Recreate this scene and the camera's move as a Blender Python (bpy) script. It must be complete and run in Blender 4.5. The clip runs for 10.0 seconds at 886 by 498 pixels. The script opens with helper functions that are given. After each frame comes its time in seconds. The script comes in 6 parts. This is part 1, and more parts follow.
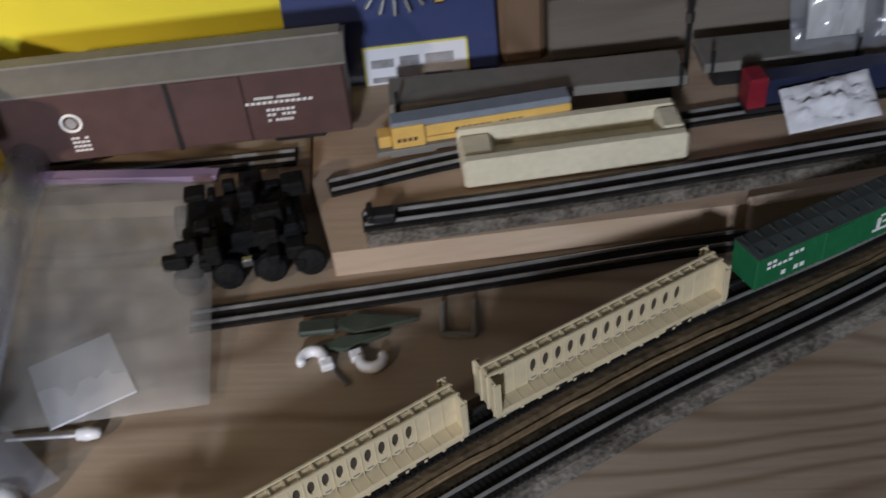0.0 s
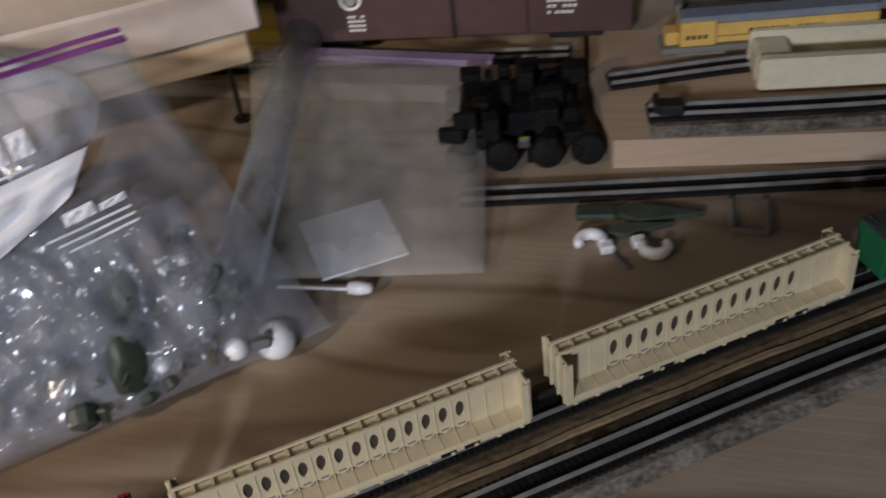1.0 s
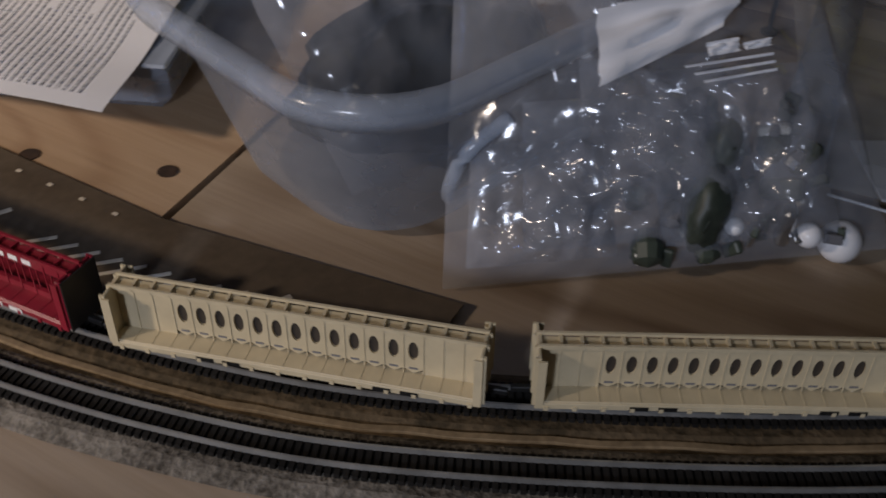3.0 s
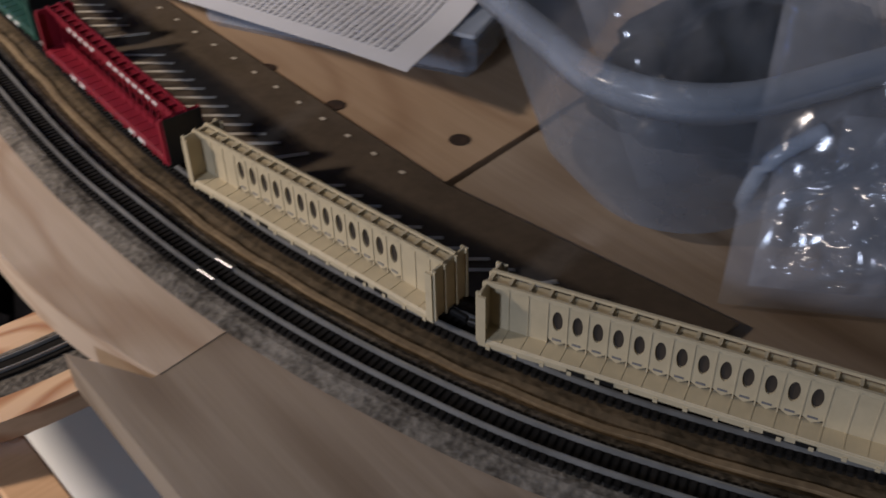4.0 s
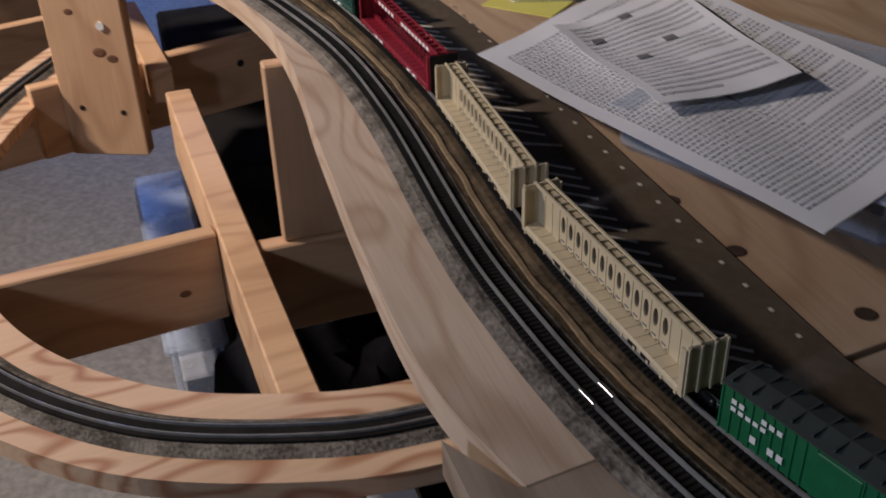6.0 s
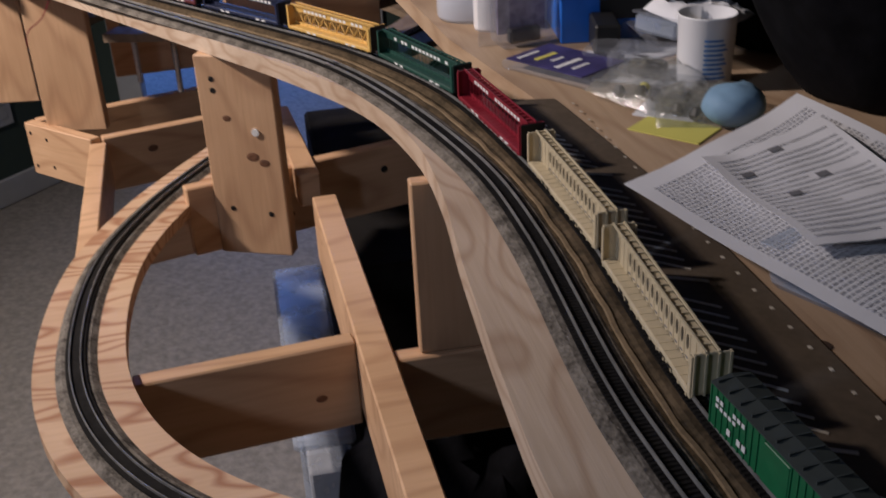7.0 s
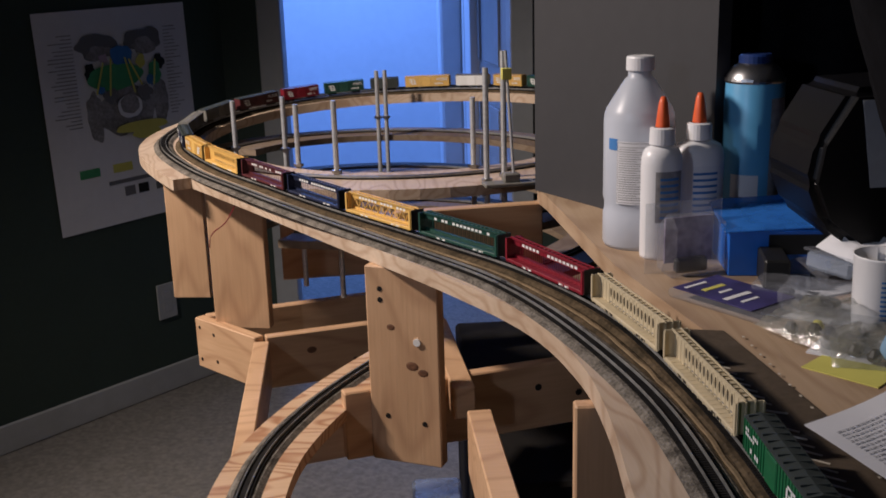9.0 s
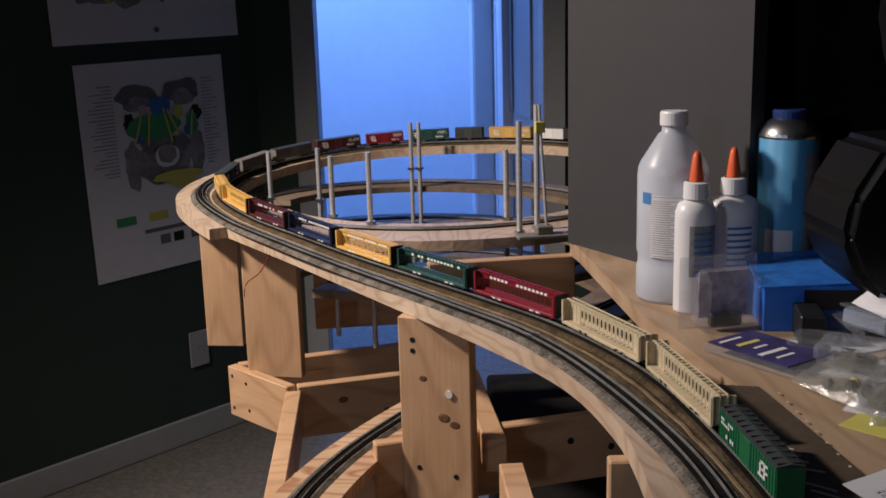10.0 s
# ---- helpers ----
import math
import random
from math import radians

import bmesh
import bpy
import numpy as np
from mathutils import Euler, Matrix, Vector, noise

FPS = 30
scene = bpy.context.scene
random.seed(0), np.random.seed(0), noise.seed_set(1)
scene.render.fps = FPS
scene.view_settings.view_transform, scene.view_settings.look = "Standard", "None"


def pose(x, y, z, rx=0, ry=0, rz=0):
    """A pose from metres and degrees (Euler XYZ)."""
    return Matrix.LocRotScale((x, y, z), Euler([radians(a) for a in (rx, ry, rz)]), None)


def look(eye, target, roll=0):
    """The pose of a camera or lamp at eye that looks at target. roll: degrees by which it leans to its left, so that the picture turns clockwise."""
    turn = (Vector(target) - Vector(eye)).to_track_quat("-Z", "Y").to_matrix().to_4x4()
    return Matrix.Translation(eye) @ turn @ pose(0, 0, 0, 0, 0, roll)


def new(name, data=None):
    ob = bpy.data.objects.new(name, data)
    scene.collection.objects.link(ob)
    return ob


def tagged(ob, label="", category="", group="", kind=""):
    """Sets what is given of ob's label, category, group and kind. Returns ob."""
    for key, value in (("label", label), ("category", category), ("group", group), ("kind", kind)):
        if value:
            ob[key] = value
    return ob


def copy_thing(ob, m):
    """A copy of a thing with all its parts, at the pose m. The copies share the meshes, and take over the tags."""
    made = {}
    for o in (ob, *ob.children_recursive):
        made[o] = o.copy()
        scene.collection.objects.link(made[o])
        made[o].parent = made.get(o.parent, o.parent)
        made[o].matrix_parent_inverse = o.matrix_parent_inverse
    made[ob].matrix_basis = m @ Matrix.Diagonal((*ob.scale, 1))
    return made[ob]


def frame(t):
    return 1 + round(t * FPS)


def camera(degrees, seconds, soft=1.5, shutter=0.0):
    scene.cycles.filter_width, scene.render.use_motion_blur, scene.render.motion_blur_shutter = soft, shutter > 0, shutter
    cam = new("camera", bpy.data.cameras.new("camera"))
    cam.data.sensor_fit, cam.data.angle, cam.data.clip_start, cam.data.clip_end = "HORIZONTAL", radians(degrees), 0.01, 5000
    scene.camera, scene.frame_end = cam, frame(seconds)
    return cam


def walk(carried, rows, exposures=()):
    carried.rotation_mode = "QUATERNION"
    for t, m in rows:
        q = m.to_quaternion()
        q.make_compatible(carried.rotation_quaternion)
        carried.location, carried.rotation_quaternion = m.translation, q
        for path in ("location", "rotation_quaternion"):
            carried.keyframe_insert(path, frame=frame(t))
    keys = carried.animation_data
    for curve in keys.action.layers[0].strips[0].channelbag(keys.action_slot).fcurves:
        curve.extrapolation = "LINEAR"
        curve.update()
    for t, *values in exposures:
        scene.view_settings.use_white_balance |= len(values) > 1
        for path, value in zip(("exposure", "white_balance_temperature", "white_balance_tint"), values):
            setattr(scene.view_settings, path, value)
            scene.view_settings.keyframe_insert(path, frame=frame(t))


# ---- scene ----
cam = camera(46.00, 10.0, soft=1.6, shutter=0.4)
PATH = [
    (0, (0.2599, -0.0527, 0.4009), (0.9981, 0.0278, -0.2688), -6.16),
    (0.5, (0.2457, -0.0253, 0.3664), (0.9847, 0.1296, -0.2892), -7.82),
    (1, (0.2254, 0.0153, 0.3361), (0.9574, 0.2401, -0.3071), -7.56),
    (1.5, (0.2104, 0.0611, 0.3190), (0.9173, 0.3217, -0.3385), -5.64),
    (2, (0.1889, 0.0949, 0.3010), (0.8906, 0.4030, -0.3414), -3.83),
    (2.5, (0.1685, 0.1276, 0.2904), (0.8544, 0.4757, -0.3486), -1.63),
    (3, (0.1445, 0.1580, 0.2850), (0.8084, 0.5561, -0.3480), 0.98),
    (4.5, (0.1557, 0.1612, 0.2633), (0.5526, 0.8387, -0.3560), -3.24),
    (5, (0.1458, 0.1694, 0.2662), (0.5011, 0.8775, -0.3440), -2.30),
    (5.5, (0.1346, 0.1747, 0.2689), (0.4482, 0.9318, -0.3041), -1.39),
    (7, (0.1237, 0.1883, 0.2984), (0.2809, 1.0637, -0.1586), -2.90),
    (7.5, (0.1135, 0.1903, 0.2993), (0.2339, 1.0987, -0.1012), -2.30),
    (8, (0.1061, 0.1881, 0.3016), (0.1924, 1.1212, -0.0477), -1.94),
    (8.5, (0.1011, 0.1866, 0.3047), (0.1652, 1.1384, 0.0044), -1.75),
    (9, (0.0984, 0.1837, 0.3076), (0.1444, 1.1473, 0.0443), -1.68),
    (9.5, (0.0964, 0.1811, 0.3098), (0.1254, 1.1523, 0.0736), -1.65),
    (10, (0.0950, 0.1789, 0.3112), (0.1136, 1.1550, 0.0950), -1.53),
]
EXPOSURES = [(0, 2.3, 6100, 9), (1, 1.8, 6200, 10), (2, 1.1, 6300, 11), (3, 0.65, 5900, 11), (5, 0.25, 5500, 11), (7, -0.4, 5300, 14), (8.5, -0.5, 5350, 13), (10, -0.45, 5500, 11)]
walk(cam, [(t, look(e, g, r)) for t, e, g, r in PATH], EXPOSURES)

# ---- light ----
world = bpy.data.worlds.new("room_dark")
world.use_nodes = True
world.node_tree.nodes["Background"].inputs[0].default_value = (0.5, 0.55, 0.7, 1)
world.node_tree.nodes["Background"].inputs[1].default_value = 0.014
scene.world = world
scene.view_settings.exposure = 0.0


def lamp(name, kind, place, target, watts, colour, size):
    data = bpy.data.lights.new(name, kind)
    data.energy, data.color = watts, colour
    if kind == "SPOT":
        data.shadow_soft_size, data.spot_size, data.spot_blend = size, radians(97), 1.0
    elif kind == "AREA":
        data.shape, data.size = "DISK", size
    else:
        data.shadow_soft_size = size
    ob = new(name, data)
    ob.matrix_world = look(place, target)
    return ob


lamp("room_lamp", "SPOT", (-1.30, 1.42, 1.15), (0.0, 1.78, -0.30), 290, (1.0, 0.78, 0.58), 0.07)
lamp("bench_lamp", "AREA", (-0.85, 0.15, 0.58), (0.70, 0.25, 0.0), 4.0, (0.88, 0.90, 1.0), 0.16)
lamp("hall_lamp", "AREA", (-0.35, 5.0, 1.38), (-0.35, 5.01, -1.0), 52, (0.22, 0.40, 1.0), 0.9)

# ---- materials ----


def mat(name, colour, rough=0.6, metal=0.0, noise_scale=0.0, dark=0.75, bump=0.0, stretch=(1, 1, 1), second=None, alpha=1.0,
        trans=0.0, emit=0.0, coat=0.0, spec=0.5, per_piece=0.0, detail=6.0):
    m = bpy.data.materials.new(name)
    m.use_nodes = True
    nt = m.node_tree
    b = nt.nodes["Principled BSDF"]
    col = (*colour, 1)
    b.inputs["Base Color"].default_value = col
    b.inputs["Roughness"].default_value = rough
    b.inputs["Metallic"].default_value = metal
    b.inputs["Alpha"].default_value = alpha
    b.inputs["Transmission Weight"].default_value = trans
    b.inputs["Specular IOR Level"].default_value = spec
    b.inputs["Coat Weight"].default_value = coat
    if emit:
        b.inputs["Emission Color"].default_value = col
        b.inputs["Emission Strength"].default_value = emit
    if noise_scale:
        tc = nt.nodes.new("ShaderNodeTexCoord")
        mp = nt.nodes.new("ShaderNodeMapping")
        mp.inputs["Scale"].default_value = stretch
        nt.links.new(tc.outputs["Object"], mp.inputs["Vector"])
        no = nt.nodes.new("ShaderNodeTexNoise")
        no.inputs["Scale"].default_value = noise_scale
        no.inputs["Detail"].default_value = detail
        nt.links.new(mp.outputs["Vector"], no.inputs["Vector"])
        big = nt.nodes.new("ShaderNodeTexNoise")
        big.inputs["Scale"].default_value = noise_scale * 0.13
        nt.links.new(mp.outputs["Vector"], big.inputs["Vector"])
        add = nt.nodes.new("ShaderNodeMath")
        add.operation = "MULTIPLY_ADD"
        add.inputs[1].default_value = 0.5
        nt.links.new(no.outputs["Fac"], add.inputs[0])
        half = nt.nodes.new("ShaderNodeMath")
        half.operation = "MULTIPLY"
        half.inputs[1].default_value = 0.5
        nt.links.new(big.outputs["Fac"], half.inputs[0])
        nt.links.new(half.outputs[0], add.inputs[2])
        ramp = nt.nodes.new("ShaderNodeValToRGB")
        two = second or tuple(c * dark for c in colour)
        ramp.color_ramp.elements[0].color = (*two, 1)
        ramp.color_ramp.elements[0].position = 0.38
        ramp.color_ramp.elements[1].color = col
        ramp.color_ramp.elements[1].position = 0.62
        nt.links.new(add.outputs[0], ramp.inputs["Fac"])
        out = ramp.outputs["Color"]
        if per_piece:
            info = nt.nodes.new("ShaderNodeObjectInfo")
            hsv = nt.nodes.new("ShaderNodeHueSaturation")
            rng = nt.nodes.new("ShaderNodeMapRange")
            rng.inputs["To Min"].default_value = 1 - per_piece
            rng.inputs["To Max"].default_value = 1 + per_piece
            nt.links.new(info.outputs["Random"], rng.inputs["Value"])
            nt.links.new(rng.outputs["Result"], hsv.inputs["Value"])
            nt.links.new(out, hsv.inputs["Color"])
            out = hsv.outputs["Color"]
        nt.links.new(out, b.inputs["Base Color"])
        if bump:
            bp = nt.nodes.new("ShaderNodeBump")
            bp.inputs["Strength"].default_value = bump
            bp.inputs["Distance"].default_value = 0.002
            nt.links.new(no.outputs["Fac"], bp.inputs["Height"])
            nt.links.new(bp.outputs["Normal"], b.inputs["Normal"])
    return m


def wood(name, light, dark_, scale=9.0, along=0, rough=0.55, contrast=0.5, turn=0.0):
    """Sawn timber or rotary-cut veneer: long bands of growth rings, fine pores, a few knots of colour."""
    m = bpy.data.materials.new(name)
    m.use_nodes = True
    nt = m.node_tree
    b = nt.nodes["Principled BSDF"]
    b.inputs["Roughness"].default_value = rough
    tc = nt.nodes.new("ShaderNodeTexCoord")
    mp = nt.nodes.new("ShaderNodeMapping")
    s = [1.0, 1.0, 1.0]
    s[along] = 0.34
    mp.inputs["Scale"].default_value = s
    mp.inputs["Rotation"].default_value = (0, 0, turn)
    nt.links.new(tc.outputs["Object"], mp.inputs["Vector"])
    n1 = nt.nodes.new("ShaderNodeTexNoise")
    n1.inputs["Scale"].default_value = scale
    n1.inputs["Detail"].default_value = 1.5
    nt.links.new(mp.outputs["Vector"], n1.inputs["Vector"])
    rings = nt.nodes.new("ShaderNodeMath")
    rings.operation = "MULTIPLY"
    rings.inputs[1].default_value = 13.0
    nt.links.new(n1.outputs["Fac"], rings.inputs[0])
    fr = nt.nodes.new("ShaderNodeMath")
    fr.operation = "PINGPONG"
    fr.inputs[1].default_value = 0.5
    nt.links.new(rings.outputs[0], fr.inputs[0])
    mp2 = nt.nodes.new("ShaderNodeMapping")
    s2 = [260.0, 260.0, 260.0]
    s2[along] = 12.0
    mp2.inputs["Scale"].default_value = s2
    mp2.inputs["Rotation"].default_value = (0, 0, turn)
    nt.links.new(tc.outputs["Object"], mp2.inputs["Vector"])
    n2 = nt.nodes.new("ShaderNodeTexNoise")
    n2.inputs["Scale"].default_value = 1.0
    n2.inputs["Detail"].default_value = 3.0
    nt.links.new(mp2.outputs["Vector"], n2.inputs["Vector"])
    n3 = nt.nodes.new("ShaderNodeTexNoise")
    n3.inputs["Scale"].default_value = 6.0
    nt.links.new(tc.outputs["Object"], n3.inputs["Vector"])
    ramp = nt.nodes.new("ShaderNodeValToRGB")
    e = ramp.color_ramp.elements
    mid = tuple(a * (1 - contrast) + c * contrast for a, c in zip(light, dark_))
    e[0].color, e[0].position = (*mid, 1), 0.03
    e[1].color, e[1].position = (*light, 1), 0.26
    nt.links.new(fr.outputs[0], ramp.inputs["Fac"])
    mx = nt.nodes.new("ShaderNodeMix")
    mx.data_type = "RGBA"
    mx.blend_type = "MULTIPLY"
    mx.inputs["Factor"].default_value = 1.0
    r2 = nt.nodes.new("ShaderNodeValToRGB")
    r2.color_ramp.elements[0].color, r2.color_ramp.elements[0].position = (0.92, 0.91, 0.88, 1), 0.3
    r2.color_ramp.elements[1].color, r2.color_ramp.elements[1].position = (1, 1, 1, 1), 0.6
    nt.links.new(n2.outputs["Fac"], r2.inputs["Fac"])
    nt.links.new(ramp.outputs["Color"], mx.inputs["A"])
    nt.links.new(r2.outputs["Color"], mx.inputs["B"])
    mx2 = nt.nodes.new("ShaderNodeMix")
    mx2.data_type = "RGBA"
    mx2.blend_type = "MULTIPLY"
    mx2.inputs["Factor"].default_value = 1.0
    r3 = nt.nodes.new("ShaderNodeValToRGB")
    r3.color_ramp.elements[0].color, r3.color_ramp.elements[0].position = (0.78, 0.74, 0.70, 1), 0.35
    r3.color_ramp.elements[1].color, r3.color_ramp.elements[1].position = (1, 1, 1, 1), 0.65
    nt.links.new(n3.outputs["Fac"], r3.inputs["Fac"])
    nt.links.new(mx.outputs["Result"], mx2.inputs["A"])
    nt.links.new(r3.outputs["Color"], mx2.inputs["B"])
    nt.links.new(mx2.outputs["Result"], b.inputs["Base Color"])
    bp = nt.nodes.new("ShaderNodeBump")
    bp.inputs["Strength"].default_value = 0.25
    bp.inputs["Distance"].default_value = 0.001
    nt.links.new(n2.outputs["Fac"], bp.inputs["Height"])
    nt.links.new(bp.outputs["Normal"], b.inputs["Normal"])
    return m


def film(name, colour, haze, rough=0.08, gloss=0.05, bump=0.5, scale=45.0):
    """Thin clear plastic: mostly see-through, a little milky, with a glossy crinkled skin."""
    m = bpy.data.materials.new(name)
    m.use_nodes = True
    nt = m.node_tree
    nt.nodes.remove(nt.nodes["Principled BSDF"])
    out = nt.nodes["Material Output"]
    tc = nt.nodes.new("ShaderNodeTexCoord")
    no = nt.nodes.new("ShaderNodeTexNoise")
    no.inputs["Scale"].default_value = scale
    no.inputs["Detail"].default_value = 4.0
    nt.links.new(tc.outputs["Object"], no.inputs["Vector"])
    bp = nt.nodes.new("ShaderNodeBump")
    bp.inputs["Strength"].default_value = bump
    bp.inputs["Distance"].default_value = 0.004
    nt.links.new(no.outputs["Fac"], bp.inputs["Height"])
    clear = nt.nodes.new("ShaderNodeBsdfTransparent")
    clear.inputs["Color"].default_value = (0.95, 0.96, 0.97, 1)
    milk = nt.nodes.new("ShaderNodeBsdfDiffuse")
    milk.inputs["Color"].default_value = (*colour, 1)
    nt.links.new(bp.outputs["Normal"], milk.inputs["Normal"])
    rng = nt.nodes.new("ShaderNodeMapRange")
    rng.inputs["From Min"].default_value = 0.3
    rng.inputs["From Max"].default_value = 0.7
    rng.inputs["To Min"].default_value = haze * 0.75
    rng.inputs["To Max"].default_value = haze * 1.25
    nt.links.new(no.outputs["Fac"], rng.inputs["Value"])
    body = nt.nodes.new("ShaderNodeMixShader")
    nt.links.new(rng.outputs["Result"], body.inputs["Fac"])
    nt.links.new(clear.outputs[0], body.inputs[1])
    nt.links.new(milk.outputs[0], body.inputs[2])
    shine = nt.nodes.new("ShaderNodeBsdfGlossy")
    shine.inputs["Roughness"].default_value = rough
    nt.links.new(bp.outputs["Normal"], shine.inputs["Normal"])
    face = nt.nodes.new("ShaderNodeLayerWeight")
    face.inputs["Blend"].default_value = 0.5
    nt.links.new(bp.outputs["Normal"], face.inputs["Normal"])
    sharp = nt.nodes.new("ShaderNodeMath")
    sharp.operation = "POWER"
    sharp.inputs[1].default_value = 3.0
    nt.links.new(face.outputs["Facing"], sharp.inputs[0])
    more = nt.nodes.new("ShaderNodeMath")
    more.operation = "MULTIPLY_ADD"
    more.inputs[1].default_value = 0.22
    more.inputs[2].default_value = gloss
    nt.links.new(sharp.outputs[0], more.inputs[0])
    mix = nt.nodes.new("ShaderNodeMixShader")
    nt.links.new(more.outputs[0], mix.inputs["Fac"])
    nt.links.new(body.outputs[0], mix.inputs[1])
    nt.links.new(shine.outputs[0], mix.inputs[2])
    nt.links.new(mix.outputs[0], out.inputs["Surface"])
    return m


PLY = wood("plywood_veneer", (0.62, 0.49, 0.36), (0.42, 0.28, 0.175), 13.0, 1, 0.6, 0.6)
# darker copy of the plywood: the spiral's shade is in the colour
PLY_SHADED = wood("shaded_brown_plywood", (0.25, 0.19, 0.13), (0.15, 0.10, 0.06), 12.0, 1, 0.6, 0.5)
PLY_T = wood("bench_plywood", (0.38, 0.305, 0.225), (0.20, 0.14, 0.088), 8.0, 1, 0.6, 0.7)
PLY_B = wood("warm_bench_plywood", (0.47, 0.345, 0.225), (0.30, 0.19, 0.11), 7.0, 1, 0.6, 0.45)
PLY_R = wood("riser_plywood", (0.52, 0.40, 0.29), (0.34, 0.23, 0.14), 6.0, 1, 0.6, 0.35)
PINE = wood("pine_board", (0.66, 0.43, 0.245), (0.42, 0.24, 0.13), 7.0, 2, 0.5, 0.4)
PINE_Y = wood("pine_joist", (0.66, 0.43, 0.245), (0.44, 0.25, 0.13), 7.0, 1, 0.5, 0.5)
PINE_X = wood("pine_rail", (0.66, 0.43, 0.245), (0.44, 0.25, 0.13), 7.0, 0, 0.5, 0.5)
PLY_L = wood("fir_plywood", (0.70, 0.49, 0.31), (0.44, 0.23, 0.12), 13.0, 0, 0.55, 1.0, 0.6)
CORK = mat("grey_ballast_cork", (0.23, 0.205, 0.17), 0.95, noise_scale=420, second=(0.06, 0.052, 0.042), bump=0.8, spec=0.1)
CORK_B = mat("brown_cork", (0.125, 0.09, 0.052), 0.95, noise_scale=260, second=(0.045, 0.034, 0.02), bump=0.7, spec=0.1)
TIE = mat("black_plastic_ties", (0.020, 0.018, 0.016), 0.9, noise_scale=300, dark=0.5, spec=0.12)
RAIL = mat("nickel_silver_rail", (0.55, 0.54, 0.51), 0.34, 0.62, noise_scale=90, dark=0.55)
BLACK = mat("black_plastic", (0.012, 0.012, 0.012), 0.5, noise_scale=120, dark=0.5)
TAN = mat("tan_car_plastic", (0.60, 0.51, 0.33), 0.5, noise_scale=160, dark=0.85)
# dark brown that stands for the shade inside the oval openings
OPENING_SHADE = mat("opening_shade_brown", (0.055, 0.042, 0.030), 0.7, noise_scale=160, dark=0.7)
RED = mat("red_car_plastic", (0.24, 0.014, 0.028), 0.4, noise_scale=140, dark=0.75)
GREEN_D = mat("dark_green_plastic", (0.022, 0.075, 0.055), 0.45, noise_scale=140, dark=0.7)
GREEN_B = mat("green_boxcar_paint", (0.018, 0.15, 0.055), 0.45, noise_scale=120, dark=0.75)
NAVY = mat("navy_plastic", (0.018, 0.024, 0.06), 0.45, noise_scale=140, dark=0.7)
MAROON = mat("maroon_plastic", (0.10, 0.022, 0.025), 0.45, noise_scale=140, dark=0.7)
YELLOW = mat("yellow_car_plastic", (0.72, 0.46, 0.12), 0.45, noise_scale=140, dark=0.85)
ROOF_D = mat("dark_roof_paint", (0.05, 0.06, 0.055), 0.6, noise_scale=120, dark=0.7)
WHITE = mat("white_lettering", (0.75, 0.75, 0.72), 0.6)
WALLP = mat("dark_green_wall_paint", (0.036, 0.056, 0.045), 0.8, noise_scale=60, dark=0.9, bump=0.15)
CEIL = mat("ceiling_paint", (0.30, 0.30, 0.29), 0.9, noise_scale=40, dark=0.9)
TRIM = mat("painted_trim", (0.42, 0.43, 0.43), 0.5, noise_scale=30, dark=0.9)
CARPET = mat("beige_carpet", (0.26, 0.24, 0.21), 0.98, noise_scale=520, second=(0.155, 0.143, 0.125), bump=1.0)
PANEL = mat("charcoal_panel", (0.034, 0.034, 0.038), 0.7, noise_scale=50, dark=0.9)
HALL = mat("hall_wall_paint", (0.80, 0.81, 0.83), 0.8, noise_scale=20, dark=0.95)
PAPER = mat("white_paper", (0.74, 0.74, 0.76), 0.85, noise_scale=30, dark=0.94)
INK = mat("grey_ink", (0.16, 0.16, 0.17), 0.85)
PRINT = mat("fine_print", (0.40, 0.40, 0.42), 0.85)
ROAD = mat("printed_asphalt_sheet", (0.105, 0.082, 0.058), 0.9, noise_scale=200, dark=0.75, spec=0.15)
ROADLINE = mat("printed_line", (0.58, 0.53, 0.44), 0.85, noise_scale=300, dark=0.8)
ALU = mat("threaded_rod", (0.66, 0.67, 0.68), 0.42, 0.55, noise_scale=200, dark=0.8, stretch=(1, 1, 8))
CLEAR = film("clear_polybag", (0.78, 0.80, 0.88), 0.10, 0.12, 0.05, 0.08)
FOGGY = film("frosted_plastic", (0.55, 0.62, 0.74), 0.36, 0.20, 0.03, 0.15, 25)
BOTTLE = mat("milky_plastic", (0.70, 0.74, 0.82), 0.35, noise_scale=20, dark=0.95, alpha=0.62)
GLUE = mat("white_glue_plastic", (0.78, 0.78, 0.79), 0.35, noise_scale=20, dark=0.95)
ORANGE = mat("orange_cap", (0.80, 0.13, 0.03), 0.4, noise_scale=60, dark=0.85)
CANBLUE = mat("blue_can_print", (0.13, 0.39, 0.66), 0.35, 0.0, noise_scale=30, dark=0.85)
STEEL = mat("tin_steel", (0.55, 0.55, 0.56), 0.3, 1.0, noise_scale=60, dark=0.8)
BLUE = mat("blue_plastic_sheet", (0.04, 0.20, 0.80), 0.4, noise_scale=30, dark=0.7)
FOAM = mat("cream_foam", (0.70, 0.64, 0.46), 0.9, noise_scale=200, dark=0.88, bump=0.3)
YBOX = mat("yellow_card", (0.70, 0.60, 0.03), 0.55, noise_scale=25, dark=0.92)
BROWN = mat("brown_car_plastic", (0.085, 0.045, 0.04), 0.5, noise_scale=90, dark=0.75)
GREY = mat("grey_car_plastic", (0.20, 0.19, 0.165), 0.6, noise_scale=90, dark=0.8)
GLASSY = mat("plaque_blue", (0.05, 0.065, 0.16), 0.15, noise_scale=15, dark=0.85, coat=0.5)
DARKCLOTH = mat("black_cloth", (0.008, 0.008, 0.010), 0.95, noise_scale=60, dark=0.5, bump=0.5, spec=0.1)
